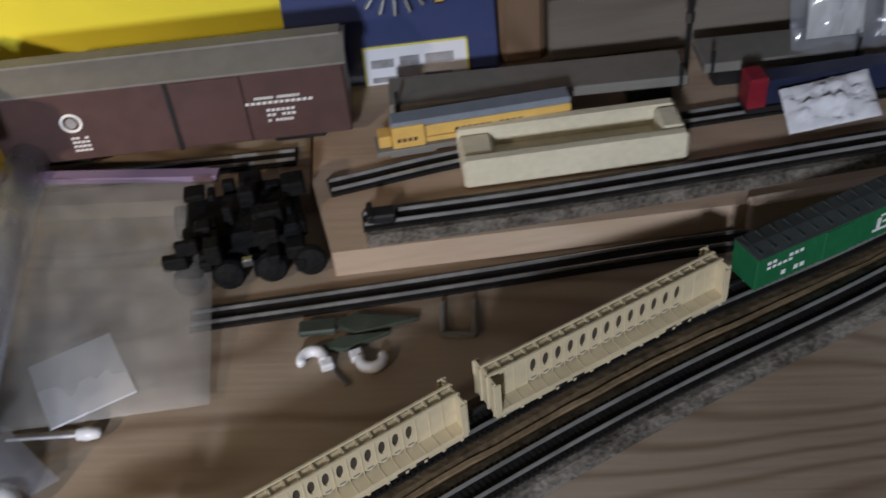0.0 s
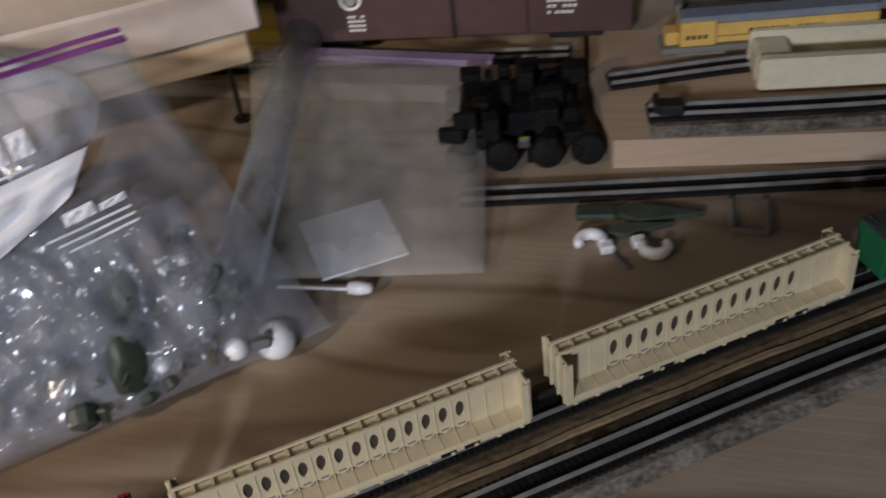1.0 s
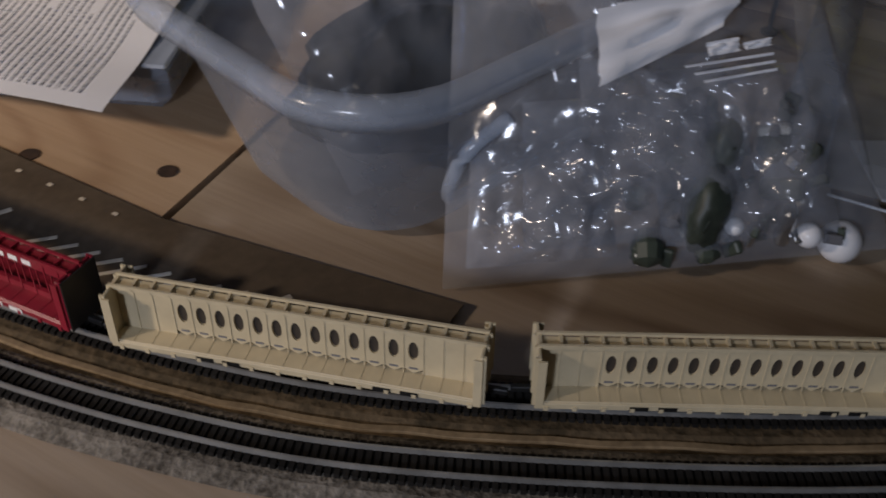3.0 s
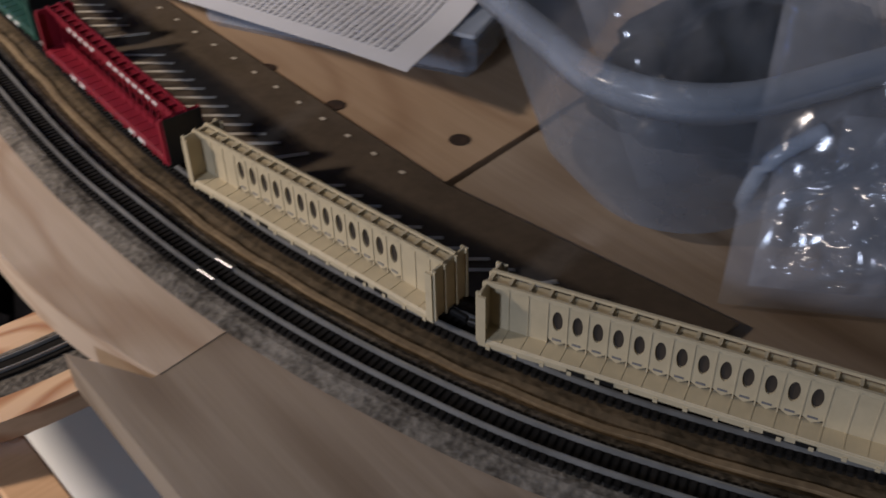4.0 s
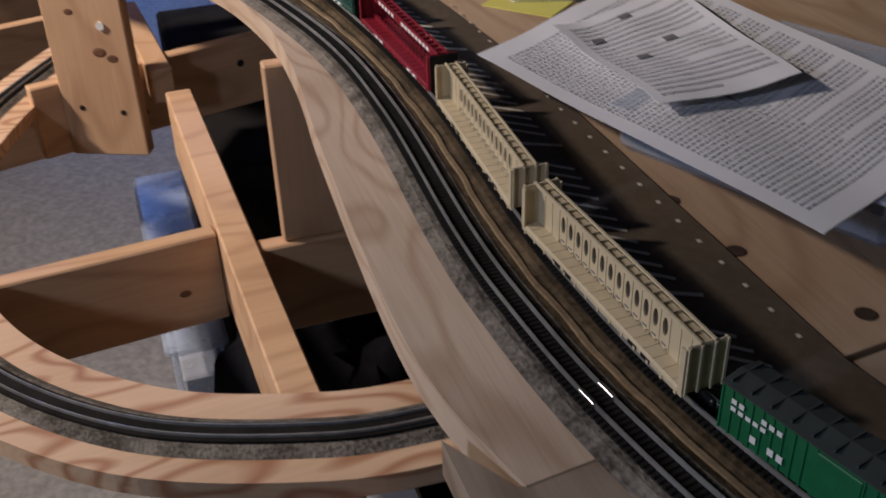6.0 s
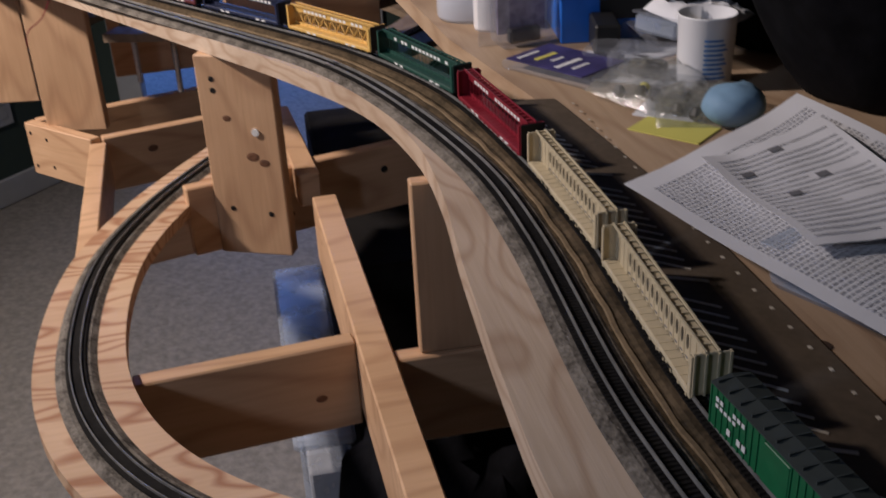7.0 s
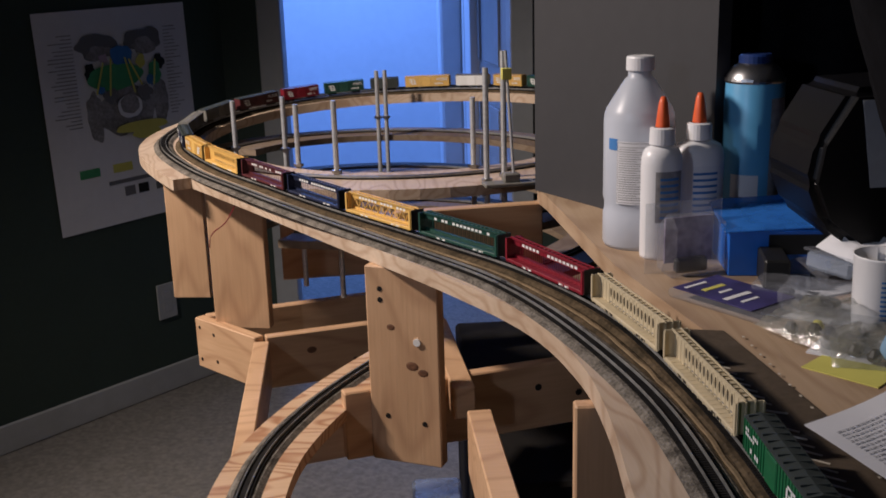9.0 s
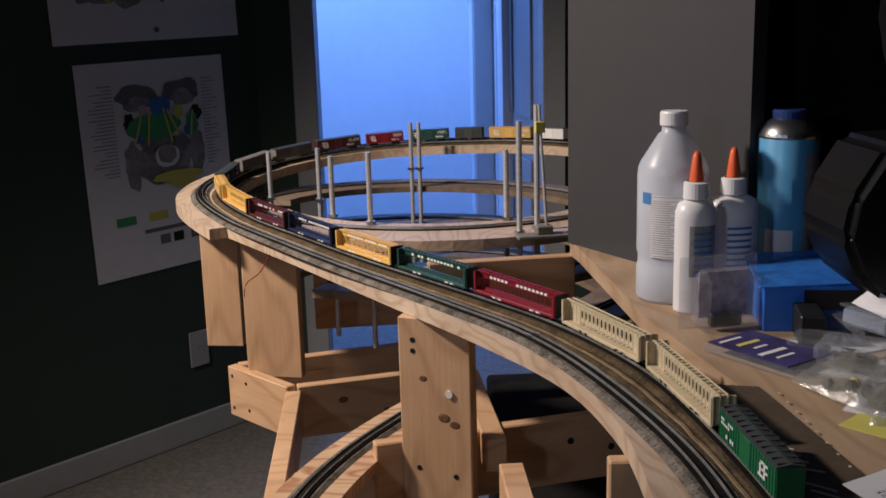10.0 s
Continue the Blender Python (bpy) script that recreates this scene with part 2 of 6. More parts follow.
# near-black fill for the shade under the deck
UNDER_SHADE = mat("dark_carton", (0.02, 0.018, 0.016), 0.95, noise_scale=30, dark=0.6, spec=0.1)
SEAM = mat("pale_cork_seam", (0.26, 0.19, 0.11), 0.95, noise_scale=300, dark=0.6, spec=0.1)

# ---- mesh helpers ----


def part(name, bm, material, parent=None, label="", smooth=False):
    me = bpy.data.meshes.new(name)
    bmesh.ops.recalc_face_normals(bm, faces=bm.faces)
    bm.to_mesh(me)
    bm.free()
    me.materials.append(material)
    if smooth:
        for p in me.polygons:
            p.use_smooth = True
    ob = new(name, me)
    if parent:
        ob.parent = parent
    if label:
        ob["label"] = label
    return ob


def thing(name, label, category, group="", m=None, kind=""):
    ob = tagged(new(name), label, category, group, kind)
    ob.empty_display_size = 0.02
    if m is not None:
        ob.matrix_world = m
    return ob


def solo(name, bm, material, label, category, group="", kind="", m=None, smooth=False):
    ob = part(name, bm, material, smooth=smooth)
    if m is not None:
        ob.matrix_world = m
    return tagged(ob, label, category, group, kind)


def box(x0, x1, y0, y1, z0, z1, bevel=0.0, bm=None, m=None):
    bm = bm or bmesh.new()
    made = bmesh.ops.create_cube(bm, size=1.0)["verts"]
    for v in made:
        v.co = Vector(((x0 + x1) / 2 + v.co.x * (x1 - x0), (y0 + y1) / 2 + v.co.y * (y1 - y0), (z0 + z1) / 2 + v.co.z * (z1 - z0)))
    if m is not None:
        bmesh.ops.transform(bm, matrix=m, verts=made)
    if bevel:
        es = list({e for v in made for e in v.link_edges})
        bmesh.ops.bevel(bm, geom=es, offset=bevel, segments=1, affect="EDGES")
    return bm


def prism(points, z0, z1, bm=None):
    """A flat slab with the outline given."""
    bm = bm or bmesh.new()
    lo = [bm.verts.new((x, y, z0)) for x, y in points]
    hi = [bm.verts.new((x, y, z1)) for x, y in points]
    n = len(points)
    bm.faces.new(hi)
    bm.faces.new(lo[::-1])
    for i in range(n):
        bm.faces.new((lo[i], lo[(i + 1) % n], hi[(i + 1) % n], hi[i]))
    return bm


def lathe(profile, n=24, m=None, sx=1.0, sy=1.0, bm=None):
    bm = bm or bmesh.new()
    rings = []
    for r, z in profile:
        rings.append([bm.verts.new((max(r, 1e-5) * math.cos(2 * math.pi * i / n) * sx, max(r, 1e-5) * math.sin(2 * math.pi * i / n) * sy, z)) for i in range(n)])
    for a, c in zip(rings, rings[1:]):
        for i in range(n):
            bm.faces.new((a[i], a[(i + 1) % n], c[(i + 1) % n], c[i]))
    if m is not None:
        bmesh.ops.transform(bm, matrix=m, verts=[v for r in rings for v in r])
    return bm


def rod(a, c, r, n=10, bm=None):
    a, c = Vector(a), Vector(c)
    m = Matrix.Translation(a) @ (c - a).to_track_quat("Z", "Y").to_matrix().to_4x4()
    d = (c - a).length
    return lathe([(0, 0), (r, 0), (r, d), (0, d)], n, m, bm=bm)


def tube(line, radii, n=10, bm=None):
    """A round bar bent along a line."""
    bm = bm or bmesh.new()
    rings = []
    for i, q in enumerate(line):
        d = (line[min(i + 1, len(line) - 1)] - line[max(i - 1, 0)]).normalized()
        a = d.cross(Vector((0, 0, 1)) if abs(d.z) < 0.9 else Vector((1, 0, 0))).normalized()
        b = d.cross(a)
        r = radii[i] if isinstance(radii, list) else radii
        rings.append([bm.verts.new(q + a * (r * math.cos(2 * math.pi * k / n)) + b * (r * math.sin(2 * math.pi * k / n))) for k in range(n)])
    for a, c in zip(rings, rings[1:]):
        for i in range(n):
            bm.faces.new((a[i], a[(i + 1) % n], c[(i + 1) % n], c[i]))
    bm.faces.new(rings[0])
    bm.faces.new(rings[-1][::-1])
    return bm


def glide(points, step):
    """Even steps along a smooth line through a few points (x, y, z)."""
    p = [Vector(q if len(q) == 3 else (*q, 0.0)) for q in points]
    p = [2 * p[0] - p[1]] + p + [2 * p[-1] - p[-2]]
    fine = []
    for i in range(1, len(p) - 2):
        for k in range(24):
            t = k / 24
            a, b, c, d = p[i - 1 : i + 3]
            fine.append(0.5 * (2 * b + (c - a) * t + (2 * a - 5 * b + 4 * c - d) * t * t + (3 * b - a - 3 * c + d) * t ** 3))
    fine.append(p[-2])
    out, carry = [fine[0]], 0.0
    for a, b in zip(fine, fine[1:]):
        d = (b - a).length
        while carry + d >= step:
            f = (step - carry) / d
            a = a + (b - a) * f
            out.append(a)
            d = (b - a).length
            carry = 0.0
        carry += d
    return out


def sides(line):
    """The unit vector to the right of the way, along a line."""
    out = []
    for i in range(len(line)):
        d = line[min(i + 1, len(line) - 1)] - line[max(i - 1, 0)]
        out.append(Vector((d.y, -d.x, 0)).normalized())
    return out


def sweep(line, profile, bm=None):
    """Profile: (to the right, up), closed."""
    bm = bm or bmesh.new()
    n = len(profile)
    rings = [[bm.verts.new(q + s * u + Vector((0, 0, w))) for u, w in profile] for q, s in zip(line, sides(line))]
    for a, c in zip(rings, rings[1:]):
        for i in range(n):
            bm.faces.new((a[i], a[(i + 1) % n], c[(i + 1) % n], c[i]))
    bm.faces.new(rings[0])
    bm.faces.new(rings[-1][::-1])
    return bm


def raw(verts, faces):
    bm = bmesh.new()
    vs = [bm.verts.new(v) for v in verts]
    for f in faces:
        bm.faces.new([vs[i] for i in f])
    return bm


def track(name, line, label, base=0.0, cork=True, cork_mat=None, pitch=0.0031):
    """Two rails on black ties on a cork roadbed."""
    t = thing(name, label, "model track")
    if cork:
        part("roadbed", sweep(line, [(-0.017, base), (-0.0115, base + 0.0035), (0.0115, base + 0.0035), (0.017, base)]), cork_mat or CORK, t, "speckled cork roadbed")
        base += 0.0035
    for s in (-1, 1):
        part("rail", sweep(line, [(s * 0.0045 - 0.0004, base + 0.0018), (s * 0.0045 - 0.0004, base + 0.0042), (s * 0.0045 + 0.0004, base + 0.0042), (s * 0.0045 + 0.0004, base + 0.0018)]), RAIL, t, "worn nickel silver rail")
    part("tie_web", sweep(line, [(-0.0062, base + 0.0001), (-0.0062, base + 0.0011), (0.0062, base + 0.0011), (0.0062, base + 0.0001)]), TIE, t, "dark web between the ties")
    verts, faces = [], []
    step = (line[1] - line[0]).length
    every = max(1, round(pitch / step))
    sd = sides(line)
    for i in range(0, len(line), every):
        d = Vector((-sd[i].y, sd[i].x, 0))
        k = len(verts)
        for w in (base, base + 0.002):
            for u, a in ((-1, -1), (1, -1), (1, 1), (-1, 1)):
                verts.append(line[i] + sd[i] * (u * 0.008) + d * (a * 0.0010) + Vector((0, 0, w)))
        faces += [(k, k + 1, k + 2, k + 3), (k + 4, k + 5, k + 6, k + 7), (k, k + 1, k + 5, k + 4), (k + 1, k + 2, k + 6, k + 5), (k + 2, k + 3, k + 7, k + 6), (k + 3, k, k + 4, k + 7)]
    tagged(part("tie_strip", raw(verts, faces), TIE, t), kind="stuff")
    return t


# ---- the two main lines, as walked by the train ----
OUTER = glide([(0.99, -0.78), (0.813, -0.47), (0.731, -0.35), (0.6565, -0.23), (0.594, -0.12), (0.5365, -0.03), (0.4735, 0.06), (0.3965, 0.17), (0.331, 0.29),
               (0.3025, 0.37), (0.285, 0.455), (0.278, 0.53), (0.2768, 0.60), (0.283, 0.75), (0.276, 0.88), (0.241, 1.041), (0.195, 1.165), (0.125, 1.28), (-0.010, 1.486),
               (-0.105, 1.64), (-0.215, 1.83), (-0.300, 2.03, 0.004), (-0.31, 2.17, 0.012), (-0.255, 2.31, 0.021), (-0.14, 2.43, 0.030),
               (0.03, 2.49, 0.038), (0.21, 2.47, 0.044), (0.37, 2.39, 0.048), (0.49, 2.24, 0.052), (0.53, 2.06, 0.055)], 0.00155)
INNER = glide([(1.02, -0.78), (0.842, -0.467), (0.762, -0.348), (0.690, -0.228), (0.6315, -0.1177), (0.5735, -0.0274), (0.5105, 0.0626), (0.433, 0.1724), (0.3665, 0.2919),
               (0.3370, 0.3713), (0.3190, 0.4557), (0.3127, 0.5302), (0.3120, 0.60), (0.318, 0.75), (0.311, 0.89), (0.288, 1.045), (0.231, 1.190), (0.158, 1.307), (0.020, 1.51),
               (-0.072, 1.66), (-0.178, 1.84), (-0.262, 2.03, 0.004), (-0.270, 2.16, 0.012), (-0.225, 2.28, 0.021), (-0.12, 2.39, 0.030),
               (0.03, 2.45, 0.038), (0.20, 2.43, 0.044), (0.34, 2.36, 0.048), (0.45, 2.22, 0.052), (0.49, 2.06, 0.055), (0.47, 1.9, 0.058)], 0.00155)

# ---- room ----
FLOOR = -1.0
solo("floor", box(-3.2, 3.0, -2.2, 6.6, FLOOR - 0.05, FLOOR), CARPET, "beige speckled carpet", "floor", kind="structure")
solo("ceiling", box(-3.2, 3.0, -2.2, 6.6, 1.42, 1.47), CEIL, "dim painted ceiling", "ceiling", kind="structure")
# the green wall runs at a slant behind the far bend; the doorway wall closes the far end
SLANT = math.degrees(math.atan2(0.53, 0.49))
WALL_M = pose(-0.51, 3.532, 0, 0, 0, SLANT)


def wall_point(u, z, out=0.0):
    return WALL_M @ Vector((u, -out, z))


solo("wall_west", box(-2.6, 0.12, 0, 0.1, FLOOR, 1.42), WALLP, "dark green painted wall", "wall", kind="structure", m=WALL_M)
solo("baseboard", box(-2.6, 0.10, -0.014, -0.002, FLOOR + 0.001, FLOOR + 0.085, 0.003), TRIM, "white painted baseboard", "baseboard", kind="structure", m=WALL_M)
bm = box(-0.50, -0.30, 3.62, 3.72, FLOOR, 1.42)
box(0.56, 3.0, 3.62, 3.72, FLOOR, 1.42, bm=bm)
box(-0.30, 0.56, 3.62, 3.72, 1.06, 1.42, bm=bm)
solo("wall_north", bm, WALLP, "dark green painted wall with a doorway", "wall", kind="structure")
bm = box(-0.31, -0.235, 3.60, 3.74, FLOOR, 1.10, 0.004)
box(0.50, 0.575, 3.60, 3.74, FLOOR, 1.10, 0.004, bm=bm)
box(-0.31, 0.575, 3.598, 3.742, 1.03, 1.11, 0.004, bm=bm)
solo("trim", bm, TRIM, "painted door casing", "door casing", kind="structure")
solo("wall_hall_end", box(-1.2, 3.0, 6.0, 6.1, FLOOR, 1.42), HALL, "pale hall wall in blue daylight", "wall", kind="structure")
solo("wall_hall_side", box(0.42, 0.5, 4.25, 6.0, FLOOR, 1.42), HALL, "pale hall side wall", "wall", kind="structure")
solo("wall_hall_west", box(-1.3, -1.2, 3.72, 6.1, FLOOR, 1.42), HALL, "pale hall wall", "wall", kind="structure")
solo("wall_east", box(2.9, 3.0, -2.2, 6.6, FLOOR, 1.42), WALLP, "dark painted wall", "wall", kind="structure")
solo("wall_south", box(-3.2, 3.0, -2.2, -2.1, FLOOR, 1.42), WALLP, "dark painted wall", "wall", kind="structure")
solo("wall_far_west", box(-3.2, -3.1, -2.2, 3.6, FLOOR, 1.42), WALLP, "dark painted wall", "wall", kind="structure")

# ---- benchwork: decks and bench tops ----
EDGE = glide([(0.241, 0.432), (0.229, 0.485), (0.225, 0.54), (0.228, 0.63), (0.235, 0.75), (0.243, 0.85), (0.241, 0.95), (0.215, 1.07),
              (0.150, 1.20), (0.060, 1.35), (-0.10, 1.615), (-0.235, 1.83)], 0.02)
inner = [q for q in INNER if 0.446 < q.y < 1.845]
sd = sides(inner)
back = [(q + s * 0.026).to_2d() for q, s in zip(inner, sd)][::8]
back[0] = Vector((0.391, 0.451))
solo("deck_board", prism([p.to_2d() for p in EDGE] + back[::-1], -0.018, 0.0), PLY, "long curved plywood deck under the main line", "plywood deck", kind="structure")
solo("deck_board_near", prism([(0.220, 0.466), (0.2385, 0.4325), (0.391, 0.4505), (0.45, 0.4575), (1.75, 0.62), (1.75, -1.3), (0.220, -1.3)], -0.0185, -0.0005), PLY_T,
     "plywood bench top with a sawn joint", "plywood deck", kind="structure")
solo("bench_top", prism([(0.3935, 0.4535), (0.45, 0.4595), (1.75, 0.622), (1.75, 1.62), (0.30, 1.60), (0.306, 1.554), (0.325, 1.214), (0.372, 0.914), (0.392, 0.70)], -0.018, 0.0015), PLY_B,
     "plywood bench top with drilled holes", "bench top", kind="structure")
rise = [(a + b) / 2 for a, b in ((q, min(INNER, key=lambda p: (p - q).length_squared)) for q in OUTER[::6] if q.y > 1.80)]
solo("deck_rise", sweep(rise, [(-0.062, -0.0178), (-0.062, -0.0004), (0.05, -0.0004), (0.05, -0.0178)]), PLY, "climbing plywood deck that bends round into the spiral", "plywood deck", kind="structure")

track("outer_track", OUTER, "curved model track with worn silver rails on grey ballast")
track("main_track", INNER, "curved model track carrying the freight train", cork_mat=CORK_B)
mid = [(a + min(INNER, key=lambda p: (p - a).length_squared)) / 2 for a in OUTER[::5] if a.y < 1.4]
solo("cork_filler", sweep(mid, [(-0.0085, 0.0002), (-0.004, 0.0022), (0.004, 0.0022), (0.0085, 0.0002)]), CORK_B, "brown cork strip between the two tracks", "cork strip", kind="structure")

seam = [q + Vector((0, 0, 0.0006 * noise.noise(q * 60))) + s * (0.0012 * noise.noise(q * 45)) for q, s in zip(mid, sides(mid))]
solo("cork_seam", sweep(seam, [(-0.0018, 0.0021), (-0.0012, 0.0032), (0.0012, 0.0032), (0.0018, 0.0021)]), SEAM, "pale ragged cork edge between the tracks", "cork strip", kind="structure")

# ---- spiral of decks behind ----
HC = Vector((0.13, 2.06, 0))


def ring(z, r0, r1, a0, a1, n=48, climb=0.0):
    line = []
    for i in range(n + 1):
        a = radians(a0 + (a1 - a0) * i / n)
        line.append(HC + Vector((math.cos(a) * (r0 + r1) / 2, math.sin(a) * (r0 + r1) / 2, z + climb * i / n)))
    return line


for z, r, end in ((-0.022, 0.36, -120), (-0.096, 0.36, -62), (-0.17, 0.36, -62)):
    line = ring(z, r, r, 160, end, climb=-0.06)
    solo("spiral_deck", sweep(line, [(-0.055, -0.012), (-0.055, 0.0), (0.055, 0.0), (0.055, -0.012)]), PLY_SHADED, "curved plywood spiral deck, coloured dark for shade", "spiral deck", "spiral decks", kind="structure")
    track("spiral_track", ring(z, r, r, 160, end, n=720, climb=-0.06), "curved track on a spiral deck", cork=False)
solo("deck_inner", prism([(HC.x + 0.42 * math.cos(radians(a)), HC.y + 0.42 * math.sin(radians(a))) for a in range(205, 330, 6)]
                         + [(HC.x + 0.29 * math.cos(radians(a)), HC.y + 0.29 * math.sin(radians(a))) for a in range(325, 204, -6)], -0.016, -0.0002), PLY,
     "plywood yard deck in front of the spiral", "plywood deck", kind="structure")
track("front_spiral_track", ring(0.0, 0.34, 0.34, 205, 325, n=460), "curved silver track in front of the spiral", cork=False)
for x, y, top in ((-0.175, 2.03, 0.087), (-0.085, 2.0, 0.095), (-0.05, 1.846, 0.10), (0.014, 1.775, 0.113), (0.075, 2.36, 0.10), (0.092, 2.36, 0.10),
                  (0.236, 1.667, 0.165), (0.226, 1.78, 0.11), (0.265, 1.70, 0.185)):
    t = thing("threaded_rod", "upright steel rod that carries the spiral decks", "threaded rod", "spiral rods")
    part("shaft", rod((x, y, -0.20), (x, y, top), 0.0042), ALU, t)
    part("nut", lathe([(0.0, 0.001), (0.008, 0.001), (0.008, 0.006), (0.0, 0.006)], 6, pose(x, y, 0)), STEEL, t)

# ---- frame of boards below ----
LOOPZ = -0.13


def board(name, a, c, height, thick, top, material, label, group="frame boards", category="board"):
    """A board on edge from a to c (plan), its top at the given height."""
    a, c = Vector(a), Vector(c)
    d = c - a
    m = pose(a.x, a.y, top, 0, 0, math.degrees(math.atan2(d.y, d.x)))
    return solo(name, box(0, d.length, -thick / 2, thick / 2, -height, 0, 0.0015), material, label, category, group, m=m)


board("cross_joist", (-0.004, 0.932), (0.179, 0.951), 0.085, 0.018, -0.172, PINE_X, "pine joist on edge under the lower loop")
board("cross_joist", (0.2085, 0.912), (0.46, 0.912), 0.085, 0.018, -0.172, PINE_X, "pine joist on edge below the deck")
board("cross_joist", (0.03, 1.325), (0.42, 1.43), 0.085, 0.018, -0.172, PINE_X, "pine joist on edge with bolt holes")
board("long_joist", (0.2095, 0.46), (0.1840, 1.246), 0.075, 0.027, -0.168, PINE_Y, "pale pine joist running along the frame")
board("long_joist", (0.172, 1.31), (0.152, 1.56), 0.04, 0.027, -0.168, PINE_Y, "pale pine joist in the dark below")
POST = pose(0.0625, 1.322, 0, 0, 0, -24)
solo("post", box(0, 0.088, 0, 0.019, -0.258, -0.0185, 0.0015), PINE, "pine post with bolt holes carrying the deck", "post", "deck posts", m=POST)
solo("post", box(0, 0.092, 0, 0.019, -0.25, -0.0185, 0.0015), PINE, "pine post standing on the frame under the far bend", "post", "deck posts", m=pose(-0.196, 1.80, 0, 0, 0, -12))
solo("post", box(0, 0.066, 0, 0.019, -0.245, -0.0185, 0.0015), PINE, "pine post carrying the far bend", "post", "deck posts", m=pose(-0.292, 1.955, 0, 0, 0, -8))
solo("post", box(0, 0.11, -0.007, 0.007, -0.1715, -0.0185, 0.0015), PINE, "wide pine upright board between joist and deck", "post", "deck posts", m=pose(0.230, 0.915, 0, 0, 0, -2))
board("fascia_board", (0.10, 1.575), (0.305, 1.60), 0.11, 0.018, -0.0165, PINE_X, "wide pine board below the yard deck")
LOOP_IN = glide([(0.33, 0.61, 0.004), (0.27, 0.614, 0.002), (0.20, 0.625, 0.0), (0.10, 0.676, -0.008), (0.016, 0.771, -0.020), (-0.035, 0.886, -0.030), (-0.054, 1.021, -0.040), (-0.047, 1.173, -0.050), (-0.010, 1.313, -0.060), (0.050, 1.452, -0.070), (0.13, 1.59, -0.076)], 0.0021)  # falls gently towards the back
solo("loop_board", sweep(LOOP_IN[::6], [(-0.035, LOOPZ - 0.014), (-0.035, LOOPZ), (0.040, LOOPZ), (0.040, LOOPZ - 0.014)]), PLY_L, "curved fir plywood of the lower loop", "plywood deck", kind="structure")
track("loop_track", [q + Vector((0, 0, LOOPZ)) for q in LOOP_IN], "curved track on the lower loop", cork_mat=CORK)

# ---- the train ----
GAUGE_TOP = 0.0078


def bar_row(parent, x0, x1, y, z0, z1, n, seed=0, material=None, name="lettering"):
    """Small raised bars in place of lettering, on a side that faces -y or +y."""
    rnd = random.Random(seed)
    bm = bmesh.new()
    w = (x1 - x0) / n
    for i in range(n):
        if rnd.random() < 0.12:
            continue
        box(x0 + i * w, x0 + i * w + w * 0.66, y - 0.00012, y + 0.00012, z0, z1, bm=bm)
    return part(name, bm, material or WHITE, parent)


def truck(parent, x):
    bm = box(x - 0.0085, x + 0.0085, -0.0062, -0.0050, 0.0018, 0.0048, 0.0005)
    box(x - 0.0085, x + 0.0085, 0.0050, 0.0062, 0.0018, 0.0048, 0.0005, bm=bm)
    box(x - 0.0022, x + 0.0022, -0.005, 0.005, 0.0022, 0.0052, bm=bm)
    t = part("truck", bm, BLACK, parent, "black plastic truck")
    for dx in (-0.0055, 0.0055):
        part("wheelset", lathe([(0, -0.0049), (0.0027, -0.0049), (0.0031, -0.0039), (0.001, -0.0036), (0.001, 0.0036), (0.0031, 0.0039), (0.0027, 0.0049), (0, 0.0049)], 12,
                               pose(x + dx, 0, 0.0028, 90, 0, 0)), BLACK, t)


def couplers(parent, half):
    for s in (-1, 1):
        part("coupler", box(min(s * half, s * (half + 0.008)), max(s * half, s * (half + 0.008)), -0.0012, 0.0012, 0.0035, 0.0060, 0.0004), BLACK, parent, "black knuckle coupler")


def oval_panel(x0, x1, z0, z1, y0, y1, bays, first, last, bm):
    """An upright web with an oval opening in each bay from first to last."""
    w = (x1 - x0) / bays
    n = 16
    for b in range(bays):
        a, c = x0 + b * w, x0 + (b + 1) * w
        if not first <= b <= last:
            box(a, c, y0, y1, z0, z1, bm=bm)
            continue
        cx, cz, rx, rz = (a + c) / 2, z0 + (z1 - z0) * 0.58, w * 0.26, (z1 - z0) * 0.235
        loops = []
        for y in (y0, y1):
            ov, rc = [], []
            for k in range(n):
                t = 2 * math.pi * k / n
                ux, uz = math.cos(t), math.sin(t)
                ov.append(bm.verts.new((cx + rx * ux, y, cz + rz * uz)))
                f = min(((c - a) / 2) / abs(ux) if abs(ux) > 1e-6 else 9, ((z1 - cz) if uz > 0 else (cz - z0)) / abs(uz) if abs(uz) > 1e-6 else 9)
                rc.append(bm.verts.new((cx + f * ux, y, cz + f * uz)))
            loops.append((ov, rc))
        for ov, rc in loops:
            for k in range(n):
                bm.faces.new((ov[k], ov[(k + 1) % n], rc[(k + 1) % n], rc[k]))
        for k in range(n):
            bm.faces.new((loops[0][0][k], loops[0][0][(k + 1) % n], loops[1][0][(k + 1) % n], loops[1][0][k]))
    bmesh.ops.remove_doubles(bm, verts=bm.verts, dist=2e-5)
    return bm


